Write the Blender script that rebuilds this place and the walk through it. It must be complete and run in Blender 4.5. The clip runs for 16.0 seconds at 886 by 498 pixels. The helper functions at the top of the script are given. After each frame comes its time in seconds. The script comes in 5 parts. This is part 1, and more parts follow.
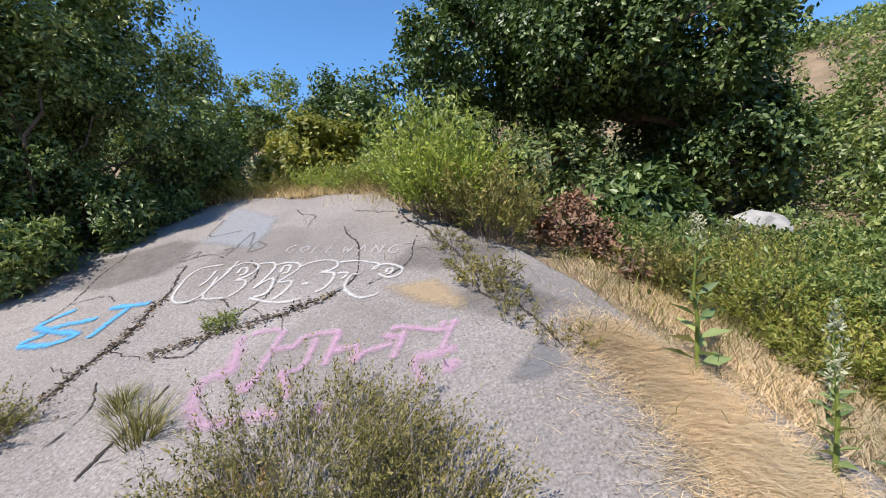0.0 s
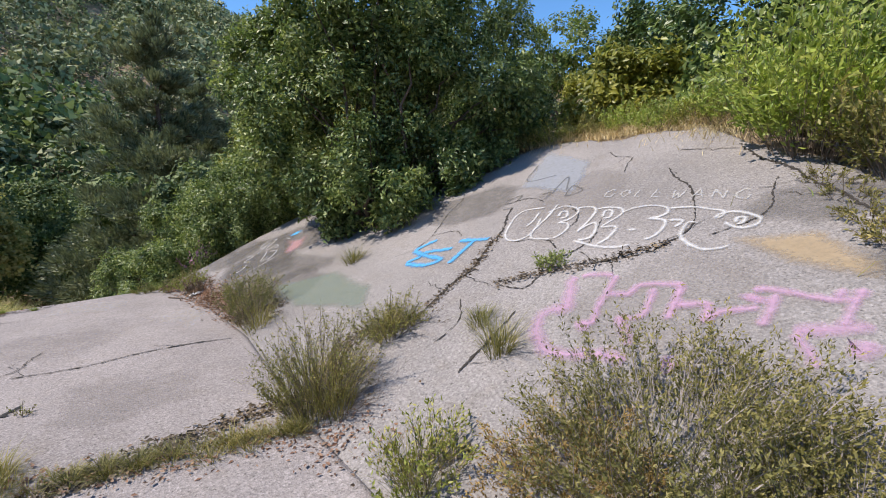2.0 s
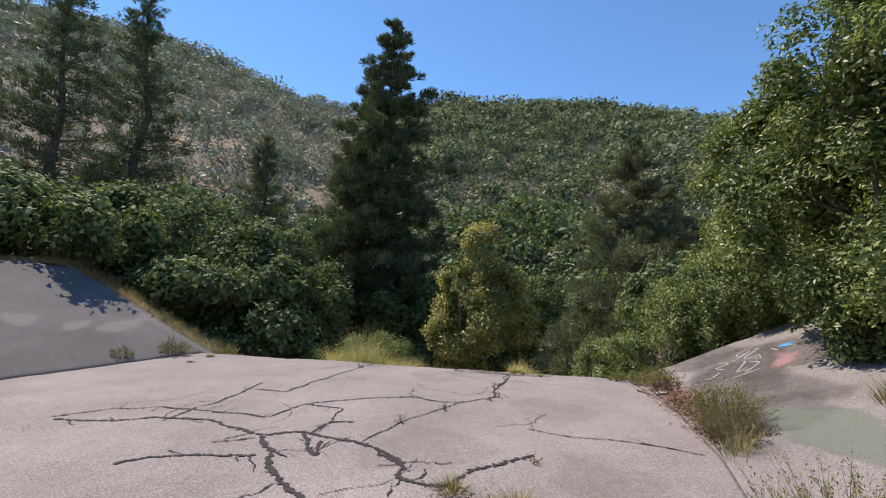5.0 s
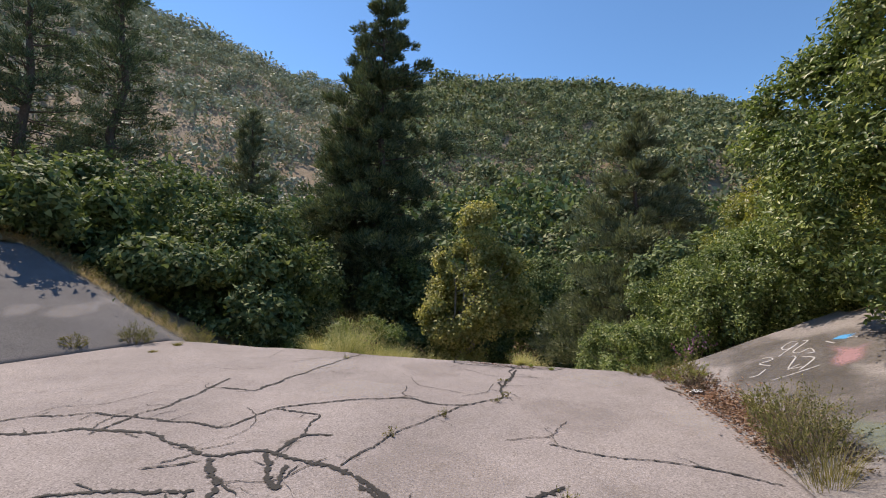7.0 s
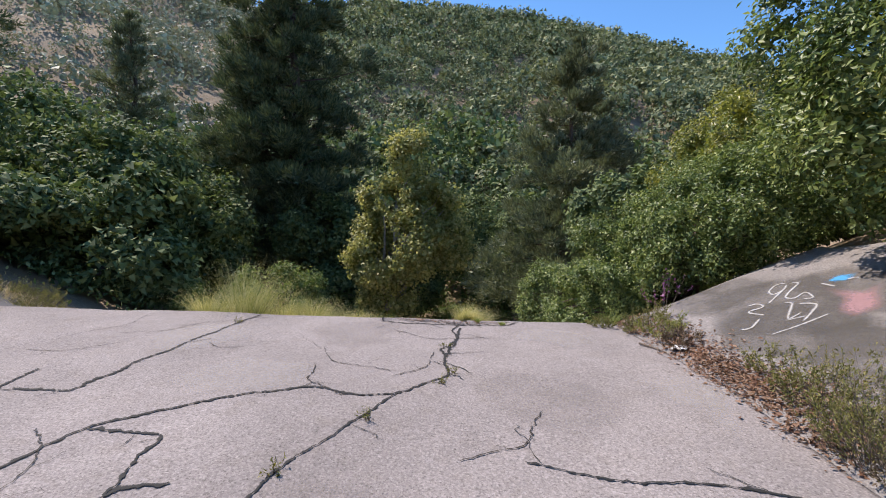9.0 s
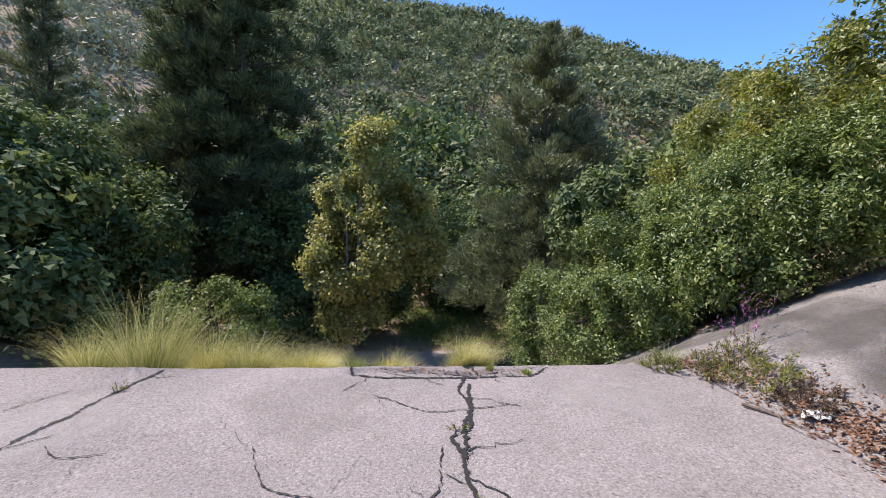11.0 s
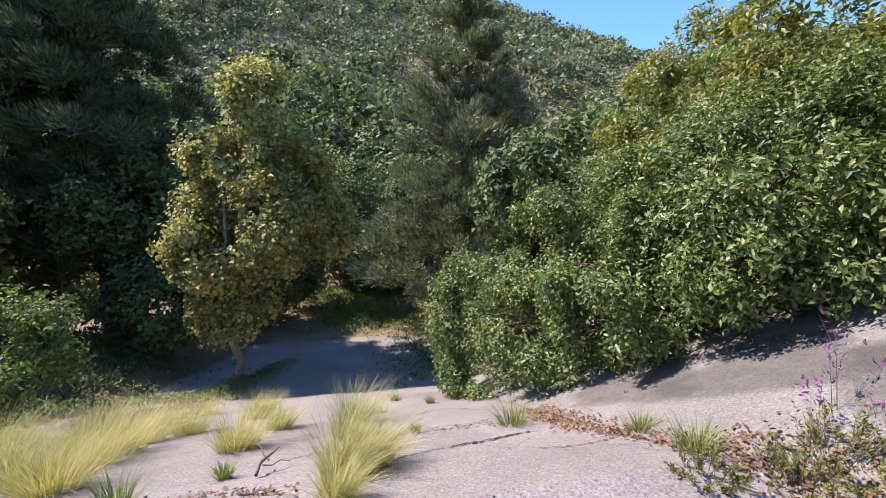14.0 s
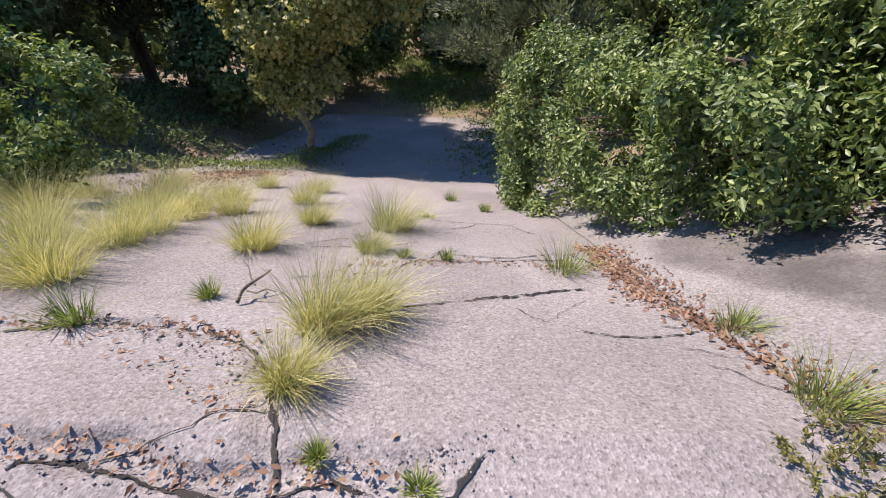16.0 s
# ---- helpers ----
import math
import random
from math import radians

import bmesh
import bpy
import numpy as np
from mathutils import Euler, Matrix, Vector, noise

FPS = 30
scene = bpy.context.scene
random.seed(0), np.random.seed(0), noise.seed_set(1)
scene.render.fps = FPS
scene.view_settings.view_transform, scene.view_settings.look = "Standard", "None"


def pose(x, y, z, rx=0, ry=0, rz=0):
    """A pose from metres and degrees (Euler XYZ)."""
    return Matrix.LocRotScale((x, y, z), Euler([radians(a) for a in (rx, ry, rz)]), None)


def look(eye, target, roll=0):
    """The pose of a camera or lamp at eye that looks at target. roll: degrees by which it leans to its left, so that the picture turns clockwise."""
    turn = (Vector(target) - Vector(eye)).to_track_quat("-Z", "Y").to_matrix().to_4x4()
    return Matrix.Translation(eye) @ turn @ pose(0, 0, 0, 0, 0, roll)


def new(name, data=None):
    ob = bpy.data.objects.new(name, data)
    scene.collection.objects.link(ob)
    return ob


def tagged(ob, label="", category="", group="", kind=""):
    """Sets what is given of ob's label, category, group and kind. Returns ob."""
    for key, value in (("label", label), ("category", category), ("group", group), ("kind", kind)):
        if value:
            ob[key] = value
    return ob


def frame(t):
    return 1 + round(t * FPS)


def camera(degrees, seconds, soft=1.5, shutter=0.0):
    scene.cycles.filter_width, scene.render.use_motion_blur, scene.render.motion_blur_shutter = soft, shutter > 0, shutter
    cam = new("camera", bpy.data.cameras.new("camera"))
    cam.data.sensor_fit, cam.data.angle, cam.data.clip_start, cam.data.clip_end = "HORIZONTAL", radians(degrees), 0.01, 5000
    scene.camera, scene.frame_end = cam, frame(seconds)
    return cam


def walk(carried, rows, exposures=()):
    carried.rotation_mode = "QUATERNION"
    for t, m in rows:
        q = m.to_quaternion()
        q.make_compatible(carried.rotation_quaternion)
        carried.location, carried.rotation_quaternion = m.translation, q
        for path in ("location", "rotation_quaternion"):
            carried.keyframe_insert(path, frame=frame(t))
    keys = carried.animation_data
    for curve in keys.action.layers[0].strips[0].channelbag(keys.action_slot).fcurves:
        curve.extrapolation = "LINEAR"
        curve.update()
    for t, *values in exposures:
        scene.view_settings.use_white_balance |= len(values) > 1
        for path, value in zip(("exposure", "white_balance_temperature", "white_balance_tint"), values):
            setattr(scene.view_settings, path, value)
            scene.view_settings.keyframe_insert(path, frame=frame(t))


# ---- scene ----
cam = camera(92.4, 16.0, soft=1.0)
PATH = [
    (0, (1.857, 3.955, 1.556), (1.829, 5.954, 1.513), -1.7),
    (0.5, (1.825, 3.93, 1.536), (1.503, 5.895, 1.353), -1.9),
    (1, (1.721, 3.929, 1.525), (1.104, 5.813, 1.259), -0.7),
    (1.5, (1.567, 3.923, 1.545), (0.733, 5.719, 1.269), -0.7),
    (2, (1.468, 3.9, 1.55), (0.262, 5.475, 1.293), -1.7),
    (2.5, (1.42, 3.894, 1.578), (-0.212, 5.036, 1.398), -2.7),
    (3, (1.43, 3.865, 1.59), (-0.447, 4.546, 1.472), -1.7),
    (3.5, (1.45, 3.838, 1.595), (-0.526, 4.14, 1.536), -0.9),
    (4, (1.454, 3.805, 1.612), (-0.544, 3.811, 1.707), 0.1),
    (4.2, (1.454, 3.809, 1.619), (-0.539, 3.736, 1.76), 0.4),
    (6.3, (0.819, 3.583, 1.602), (-1.163, 3.428, 1.818), 1.4),
    (6.5, (0.662, 3.591, 1.604), (-1.324, 3.445, 1.793), 1.4),
    (7, (0.288, 3.582, 1.603), (-1.706, 3.479, 1.719), 1.3),
    (7.5, (-0.127, 3.553, 1.616), (-2.126, 3.567, 1.684), 0.8),
    (8, (-0.554, 3.607, 1.571), (-2.553, 3.664, 1.551), 0.4),
    (8.5, (-1.023, 3.61, 1.534), (-3.011, 3.767, 1.379), 0.7),
    (9, (-1.457, 3.588, 1.55), (-3.437, 3.816, 1.384), 0.8),
    (9.2, (-1.662, 3.597, 1.533), (-3.636, 3.869, 1.363), 0.9),
    (11.3, (-3.66, 3.481, 1.565), (-5.607, 3.913, 1.406), -0.1),
    (11.5, (-3.808, 3.503, 1.566), (-5.75, 3.957, 1.414), -0.3),
    (12, (-4.234, 3.682, 1.573), (-6.168, 4.163, 1.41), -0.7),
    (12.5, (-4.636, 3.833, 1.579), (-6.552, 4.382, 1.404), -0.4),
    (13, (-5.03, 4.025, 1.564), (-6.925, 4.634, 1.369), -0.2),
    (13.5, (-5.365, 4.222, 1.555), (-7.234, 4.895, 1.327), -0.5),
    (14, (-5.668, 4.378, 1.557), (-7.498, 5.125, 1.249), 0.4),
    (14.5, (-5.929, 4.601, 1.547), (-7.742, 5.341, 1.139), 0.5),
    (15, (-6.206, 4.773, 1.505), (-7.988, 5.452, 0.903), 2.3),
    (15.5, (-6.444, 4.901, 1.458), (-8.106, 5.394, 0.461), 2.4),
    (16, (-6.627, 5.026, 1.409), (-8.172, 5.333, 0.176), 2.6),
]
walk(cam, [(t, look(eye, target, roll)) for t, eye, target, roll in PATH],
     exposures=[(0, 0.72, 6500, 6), (2.5, 0.62, 6500, 8), (4, 0.56, 6600, 11), (6.5, 0.45, 7350, 11), (8.5, 0.6, 6600, 11), (11.5, 0.84, 6500, 13), (12.5, 1.0, 6500, 14), (14.5, 1.08, 6500, 14), (16, 0.95, 6500, 14)])

# ---- light ----
SUN_AZ, SUN_EL = math.atan2(-0.62, -0.785), radians(54)
world = bpy.data.worlds.new("world")
scene.world = world
world.use_nodes = True
wn = world.node_tree
sky = wn.nodes.new("ShaderNodeTexSky")
sky.sky_type = "NISHITA"
sky.sun_disc = False
sky.sun_elevation = SUN_EL
sky.sun_rotation = SUN_AZ
sky.air_density, sky.dust_density, sky.ozone_density = 1.0, 0.0, 6.0
sky.altitude = 1500
wn.nodes["Background"].inputs[1].default_value = 0.15
deep = wn.nodes.new("ShaderNodeMix")
deep.data_type, deep.blend_type = "RGBA", "MULTIPLY"
deep.inputs[0].default_value = 1.0
deep.inputs[7].default_value = (0.8, 1.0, 1.08, 1)
wn.links.new(sky.outputs[0], deep.inputs[6])
wn.links.new(deep.outputs[2], wn.nodes["Background"].inputs[0])
sun = new("sun", bpy.data.lights.new("sun", "SUN"))
sun.data.energy, sun.data.angle, sun.data.color = 4.2, radians(0.55), (1.0, 0.895, 0.81)
S_DIR = Vector((math.sin(SUN_AZ) * math.cos(SUN_EL), math.cos(SUN_AZ) * math.cos(SUN_EL), math.sin(SUN_EL)))
sun.matrix_world = look(S_DIR * 60, (0, 0, 0))

RNG = np.random.default_rng(7)


# ---- materials ----
def material(name):
    m = bpy.data.materials.new(name)
    m.use_nodes = True
    return m, m.node_tree.nodes, m.node_tree.links, m.node_tree.nodes["Principled BSDF"]


def ramp(nodes, links, src, stops):
    r = nodes.new("ShaderNodeValToRGB")
    els = r.color_ramp.elements
    while len(els) < len(stops):
        els.new(0.5)
    for e, (p, c) in zip(els, stops):
        e.position, e.color = p, (*c, 1)
    links.new(src, r.inputs[0])
    return r.outputs[0]


def noise_tex(nodes, links, co, scale, detail=4.0, rough=0.6):
    n = nodes.new("ShaderNodeTexNoise")
    n.inputs["Scale"].default_value, n.inputs["Detail"].default_value, n.inputs["Roughness"].default_value = scale, detail, rough
    links.new(co, n.inputs["Vector"])
    return n.outputs["Fac"]


def blend(nodes, links, a, b, fac, mode="MIX"):
    m = nodes.new("ShaderNodeMix")
    m.data_type, m.blend_type = "RGBA", mode
    for sock, v in ((m.inputs[0], fac), (m.inputs[6], a), (m.inputs[7], b)):
        if isinstance(v, (int, float)):
            sock.default_value = v
        elif isinstance(v, tuple):
            sock.default_value = (*v, 1)
        else:
            links.new(v, sock)
    return m.outputs[2]


def world_co(nodes):
    return nodes.new("ShaderNodeNewGeometry").outputs["Position"]


def concrete_material(name, tint, grain=1.0, stain=(0.2, 0.17, 0.14)):
    """Weathered concrete with exposed aggregate, stains and fine relief."""
    m, N, L, p = material(name)
    co = world_co(N)
    big = noise_tex(N, L, co, 0.55, 5)
    mid = noise_tex(N, L, co, 4.0, 6, 0.65)
    fine = noise_tex(N, L, co, 55, 3, 0.7)
    v = N.new("ShaderNodeTexVoronoi")
    v.inputs["Scale"].default_value = 85
    L.new(co, v.inputs["Vector"])
    stone = ramp(N, L, v.outputs["Color"], [(0.0, (0.34, 0.32, 0.31)), (0.22, (0.82, 0.8, 0.78)), (0.6, (1.0, 0.98, 0.96)), (0.9, (1.32, 1.3, 1.28))])
    base = blend(N, L, tint, tuple(c * 0.72 for c in tint), ramp(N, L, big, [(0.35, (0, 0, 0)), (0.7, (1, 1, 1))]))
    base = blend(N, L, base, stain, ramp(N, L, mid, [(0.52, (0, 0, 0)), (0.8, (0.45, 0.45, 0.45))]))
    base = blend(N, L, base, stone, 0.78 * grain, "MULTIPLY")
    base = blend(N, L, base, ramp(N, L, fine, [(0.3, (0.6, 0.6, 0.6)), (0.7, (1.3, 1.3, 1.3))]), 0.8, "MULTIPLY")
    pits = noise_tex(N, L, co, 62, 2, 0.5)
    base = blend(N, L, base, ramp(N, L, pits, [(0.62, (1, 1, 1)), (0.7, (0.42, 0.4, 0.39))]), 0.85 * grain, "MULTIPLY")
    L.new(base, p.inputs["Base Color"])
    p.inputs["Roughness"].default_value = 0.92
    p.inputs["Specular IOR Level"].default_value = 0.25
    b = N.new("ShaderNodeBump")
    b.inputs["Strength"].default_value, b.inputs["Distance"].default_value = 0.4, 0.008
    add = N.new("ShaderNodeMath")
    add.operation = "ADD"
    L.new(v.outputs["Distance"], add.inputs[0])
    L.new(fine, add.inputs[1])
    L.new(add.outputs[0], b.inputs["Height"])
    L.new(b.outputs[0], p.inputs["Normal"])
    return m


def earth_material(name, a, b_, c):
    m, N, L, p = material(name)
    co = world_co(N)
    k = blend(N, L, a, b_, ramp(N, L, noise_tex(N, L, co, 0.7, 6), [(0.35, (0, 0, 0)), (0.65, (1, 1, 1))]))
    k = blend(N, L, k, c, ramp(N, L, noise_tex(N, L, co, 9, 6, 0.7), [(0.5, (0, 0, 0)), (0.75, (1, 1, 1))]))
    L.new(k, p.inputs["Base Color"])
    p.inputs["Roughness"].default_value = 0.95
    bm = N.new("ShaderNodeBump")
    bm.inputs["Strength"].default_value, bm.inputs["Distance"].default_value = 0.8, 0.04
    L.new(noise_tex(N, L, co, 16, 6, 0.7), bm.inputs["Height"])
    L.new(bm.outputs[0], p.inputs["Normal"])
    return m


def leaf_material(name, dark, mid, light, gloss=0.45, through_light=0.28, patch_scale=1.1):
    """Foliage that varies leaf by leaf; part of the light passes through."""
    m, N, L, p = material(name)
    g = N.new("ShaderNodeNewGeometry")
    c = ramp(N, L, g.outputs["Random Per Island"], [(0.0, dark), (0.5, mid), (1.0, light)])
    patch = ramp(N, L, noise_tex(N, L, g.outputs["Position"], patch_scale, 3), [(0.3, (0.6, 0.68, 0.66)), (0.7, (1.3, 1.22, 1.0))])
    c = blend(N, L, c, patch, 0.8, "MULTIPLY")
    L.new(c, p.inputs["Base Color"])
    p.inputs["Roughness"].default_value = gloss
    p.inputs["Specular IOR Level"].default_value = 0.5
    t = N.new("ShaderNodeBsdfTranslucent")
    L.new(blend(N, L, c, (1.0, 1.1, 0.45), 0.35, "MULTIPLY"), t.inputs["Color"])
    mx = N.new("ShaderNodeMixShader")
    mx.inputs[0].default_value = through_light
    L.new(p.outputs[0], mx.inputs[1])
    L.new(t.outputs[0], mx.inputs[2])
    L.new(mx.outputs[0], N["Material Output"].inputs["Surface"])
    return m


def plain_material(name, color, rough=0.85, var=0.3, scale=12.0):
    m, N, L, p = material(name)
    co = world_co(N)
    f = ramp(N, L, noise_tex(N, L, co, scale, 5, 0.7), [(0.3, tuple(x * (1 - var) for x in color)), (0.7, tuple(min(1, x * (1 + var)) for x in color))])
    L.new(f, p.inputs["Base Color"])
    p.inputs["Roughness"].default_value = rough
    b = N.new("ShaderNodeBump")
    b.inputs["Strength"].default_value, b.inputs["Distance"].default_value = 0.5, 0.01
    L.new(noise_tex(N, L, co, scale * 4, 4), b.inputs["Height"])
    L.new(b.outputs[0], p.inputs["Normal"])
    return m


def worn_material(name, color, cover=0.8, grain=26.0, soft=0.6, ragged=0.9):
    """Paint, tar, dirt or painted shade on concrete, broken up and thinning to nothing at its rim."""
    m, N, L, p = material(name)
    co = world_co(N)
    n1, n2 = noise_tex(N, L, co, grain, 5, 0.75), noise_tex(N, L, co, 3.0, 4)
    L.new(ramp(N, L, n1, [(0.3, tuple(c * 0.8 for c in color)), (0.7, tuple(min(1, c * 1.15) for c in color))]), p.inputs["Base Color"])
    p.inputs["Roughness"].default_value = 0.85
    b = N.new("ShaderNodeBump")
    b.inputs["Strength"].default_value, b.inputs["Distance"].default_value = 0.5, 0.01
    L.new(noise_tex(N, L, co, 60, 3), b.inputs["Height"])
    L.new(b.outputs[0], p.inputs["Normal"])
    a = N.new("ShaderNodeAttribute")
    a.attribute_name = "cover"
    s = N.new("ShaderNodeMath")
    s.operation = "MULTIPLY_ADD"
    L.new(n1, s.inputs[0])
    s.inputs[1].default_value = ragged
    L.new(a.outputs["Fac"], s.inputs[2])
    s2 = N.new("ShaderNodeMath")
    s2.operation = "MULTIPLY_ADD"
    L.new(n2, s2.inputs[0])
    s2.inputs[1].default_value = 0.7
    L.new(s.outputs[0], s2.inputs[2])
    mr = N.new("ShaderNodeMapRange")
    mr.inputs["From Min"].default_value, mr.inputs["From Max"].default_value = 0.62 + 0.5 * ragged, 0.62 + 0.5 * ragged + soft
    mr.inputs["To Max"].default_value = cover
    L.new(s2.outputs[0], mr.inputs["Value"])
    t = N.new("ShaderNodeBsdfTransparent")
    mx = N.new("ShaderNodeMixShader")
    L.new(mr.outputs["Result"], mx.inputs[0])
    L.new(t.outputs[0], mx.inputs[1])
    L.new(p.outputs[0], mx.inputs[2])
    L.new(mx.outputs[0], N["Material Output"].inputs["Surface"])
    return m


M_SLAB = concrete_material("slab_concrete", (0.335, 0.302, 0.292), 0.9)
M_BANK = concrete_material("bank_concrete", (0.29, 0.27, 0.262), 0.85)
# Weathered left bank; its low base colour also carries the tree shade.
M_SHADED_CONCRETE = concrete_material("shade_toned_concrete", (0.17, 0.165, 0.165), 0.8, (0.08, 0.085, 0.085))
M_EARTH = earth_material("earth", (0.27, 0.195, 0.125), (0.16, 0.12, 0.075), (0.36, 0.27, 0.17))
M_BARK = plain_material("bark", (0.11, 0.08, 0.06), 0.9, 0.45, 9)
M_BARK_PALE = plain_material("pale_bark", (0.3, 0.27, 0.22), 0.9, 0.4, 7)
M_ROCK = plain_material("pale_rock", (0.33, 0.32, 0.3), 0.9, 0.3, 5)
M_LAUREL = leaf_material("laurel_leaf", (0.05, 0.085, 0.026), (0.165, 0.23, 0.068), (0.38, 0.43, 0.17), 0.44, 0.32)
M_LAUREL_Y = leaf_material("yellow_laurel_leaf", (0.12, 0.135, 0.025), (0.26, 0.27, 0.05), (0.42, 0.4, 0.11), 0.42, 0.34)
M_OAK = leaf_material("oak_leaf", (0.035, 0.065, 0.022), (0.09, 0.145, 0.045), (0.19, 0.25, 0.09), 0.42, 0.22)
M_DARK = leaf_material("shade_tree_leaf", (0.057, 0.092, 0.034), (0.138, 0.196, 0.069), (0.287, 0.328, 0.144), 0.75, 0.25, 0.6)
M_PINE = leaf_material("pine_needle", (0.05, 0.075, 0.04), (0.106, 0.144, 0.075), (0.213, 0.237, 0.125), 0.75, 0.18, 0.5)
M_PINE_PALE = leaf_material("pale_pine_needle", (0.1, 0.125, 0.07), (0.18, 0.21, 0.125), (0.28, 0.3, 0.19), 0.55, 0.22, 0.5)
M_SYC = leaf_material("sycamore_leaf", (0.22, 0.24, 0.07), (0.42, 0.41, 0.15), (0.58, 0.53, 0.25), 0.55, 0.45)
M_BRIGHT = leaf_material("bright_weed_leaf", (0.2, 0.28, 0.04), (0.34, 0.42, 0.08), (0.5, 0.54, 0.16), 0.5, 0.4)
M_WEED = leaf_material("weed_leaf", (0.11, 0.12, 0.03), (0.22, 0.22, 0.06), (0.38, 0.33, 0.13), 0.6, 0.3)
M_SAGE = leaf_material("dry_sage_leaf", (0.11, 0.105, 0.03), (0.22, 0.205, 0.06), (0.4, 0.34, 0.14), 0.65, 0.3)
M_MEADOW = leaf_material("meadow_leaf", (0.08, 0.13, 0.03), (0.17, 0.24, 0.065), (0.33, 0.36, 0.13), 0.55, 0.35)
M_DEAD = leaf_material("dead_leaf", (0.15, 0.075, 0.05), (0.26, 0.14, 0.095), (0.38, 0.25, 0.18), 0.7, 0.15)
M_FOUNTAIN = leaf_material("fountain_grass", (0.27, 0.28, 0.08), (0.5, 0.47, 0.2), (0.76, 0.68, 0.44), 0.55, 0.35)
M_STRAW = leaf_material("straw", (0.45, 0.33, 0.18), (0.6, 0.47, 0.29), (0.74, 0.62, 0.43), 0.7, 0.25)
M_GREENGRASS = leaf_material("green_grass", (0.13, 0.18, 0.04), (0.24, 0.3, 0.07), (0.4, 0.41, 0.15), 0.55, 0.3)
M_GREYTWIG = plain_material("grey_twig", (0.3, 0.26, 0.25), 0.9, 0.35, 30)
M_RUST = leaf_material("rusty_sage_leaf", (0.2, 0.13, 0.04), (0.4, 0.25, 0.09), (0.5, 0.38, 0.16), 0.65, 0.3)
M_TWIGLEAF = leaf_material("dead_weed_leaf", (0.07, 0.05, 0.035), (0.14, 0.1, 0.07), (0.24, 0.18, 0.12), 0.8, 0.1)
M_BRIGHTWEED = leaf_material("fresh_weed_leaf", (0.14, 0.17, 0.03), (0.28, 0.31, 0.06), (0.44, 0.4, 0.14), 0.6, 0.3)
M_TWIG = plain_material("twig", (0.17, 0.13, 0.1), 0.9, 0.4, 30)
M_DRYSTRAW = leaf_material("flattened_straw", (0.5, 0.36, 0.22), (0.68, 0.51, 0.34), (0.82, 0.66, 0.48), 0.8, 0.05)
M_CHAPARRAL = leaf_material("chaparral_leaf", (0.062, 0.083, 0.043), (0.175, 0.204, 0.103), (0.388, 0.394, 0.225), 0.75, 0.18, 0.16)
M_MULLEIN = leaf_material("mullein_leaf", (0.1, 0.16, 0.06), (0.18, 0.26, 0.11), (0.4, 0.42, 0.18), 0.6, 0.25)
# Far scrub: aerial haze is put into these paler, greyer leaf colours.
M_FAR_HAZE = leaf_material("hazed_scrub_leaf", (0.176, 0.196, 0.135), (0.27, 0.284, 0.203), (0.419, 0.405, 0.311), 0.7, 0.1, 0.12)
M_PURPLE = leaf_material("purple_flower", (0.3, 0.08, 0.3), (0.45, 0.14, 0.42), (0.6, 0.3, 0.55), 0.6, 0.3)
M_WHITE_FLOWER = leaf_material("pale_flower", (0.4, 0.42, 0.3), (0.6, 0.6, 0.45), (0.75, 0.72, 0.6), 0.6, 0.3)
M_PINK = worn_material("pink_paint", (0.56, 0.33, 0.49), 0.72, 30.0, 1.0, 0.35)
M_WHITE = worn_material("white_paint", (0.58, 0.57, 0.565), 0.8, 26.0, 0.8, 0.6)
M_BLUE = worn_material("blue_paint", (0.07, 0.33, 0.64), 0.9)
M_FADED = worn_material("faded_white_paint", (0.5, 0.49, 0.48), 0.5)
M_BLACK = worn_material("faded_black_paint", (0.12, 0.115, 0.11), 0.6)
M_PALEBLUE = worn_material("pale_blue_paint", (0.32, 0.34, 0.38), 0.6)
M_SAND = worn_material("sandy_patch", (0.4, 0.3, 0.18), 0.65)
M_GREYPATCH = worn_material("grey_cover_paint", (0.17, 0.17, 0.18), 0.75)
M_GREENPATCH = worn_material("green_cover_paint", (0.19, 0.23, 0.18), 0.55)
M_REDPATCH = worn_material("rose_paint", (0.48, 0.27, 0.29), 0.6)
M_TAR = worn_material("tar", (0.02, 0.019, 0.018), 1.0, 40, 0.3, 1.5)
M_CRACK = worn_material("crack_fill", (0.03, 0.024, 0.019), 1.0, 24, 0.3, 2.4)
M_STAIN = worn_material("floor_stain", (0.22, 0.19, 0.17), 0.22, 8, 1.2)
# Darker bank tone: weathering together with shading painted in.
M_GRIME_SHADE = worn_material("bank_grime_shade", (0.11, 0.1, 0.09), 0.5, 7, 1.0, 1.1)
M_PALESTAIN = worn_material("pale_wash", (0.5, 0.46, 0.43), 0.35, 10, 1.0)
M_LITTER = plain_material("white_litter", (0.78, 0.77, 0.75), 0.6, 0.1, 20)


# ---- ground shape ----
TOE_X, TOE_Y = (-60, -30, -12, -8.8, -7.2, -5, -3.2, -0.93, 1, 3, 6, 12), (30, 13, 7.7, 7.0, 6.75, 6.65, 6.25, 5.5, 5.0, 4.4, 3.5, 2)
LEFT_X, LEFT_Y = (-60, -26, -14, -9.3, -6, 0, 6, 12), (10, 3.0, -0.9, -2.7, -3.9, -6, -8, -10)
RIDGE_YAW = (-180, -120, -60, -44, -38, -10, 14, 27, 36, 40, 46, 52, 65, 80, 94, 107, 114, 123, 130, 150, 180)
RIDGE_EL = (14, 10, 16, 18.5, 17.5, 15, 13, 13, 11.5, 12.2, 13.3, 15.8, 20.8, 23.8, 24.2, 22.8, 23.4, 25.6, 26.4, 24, 14)
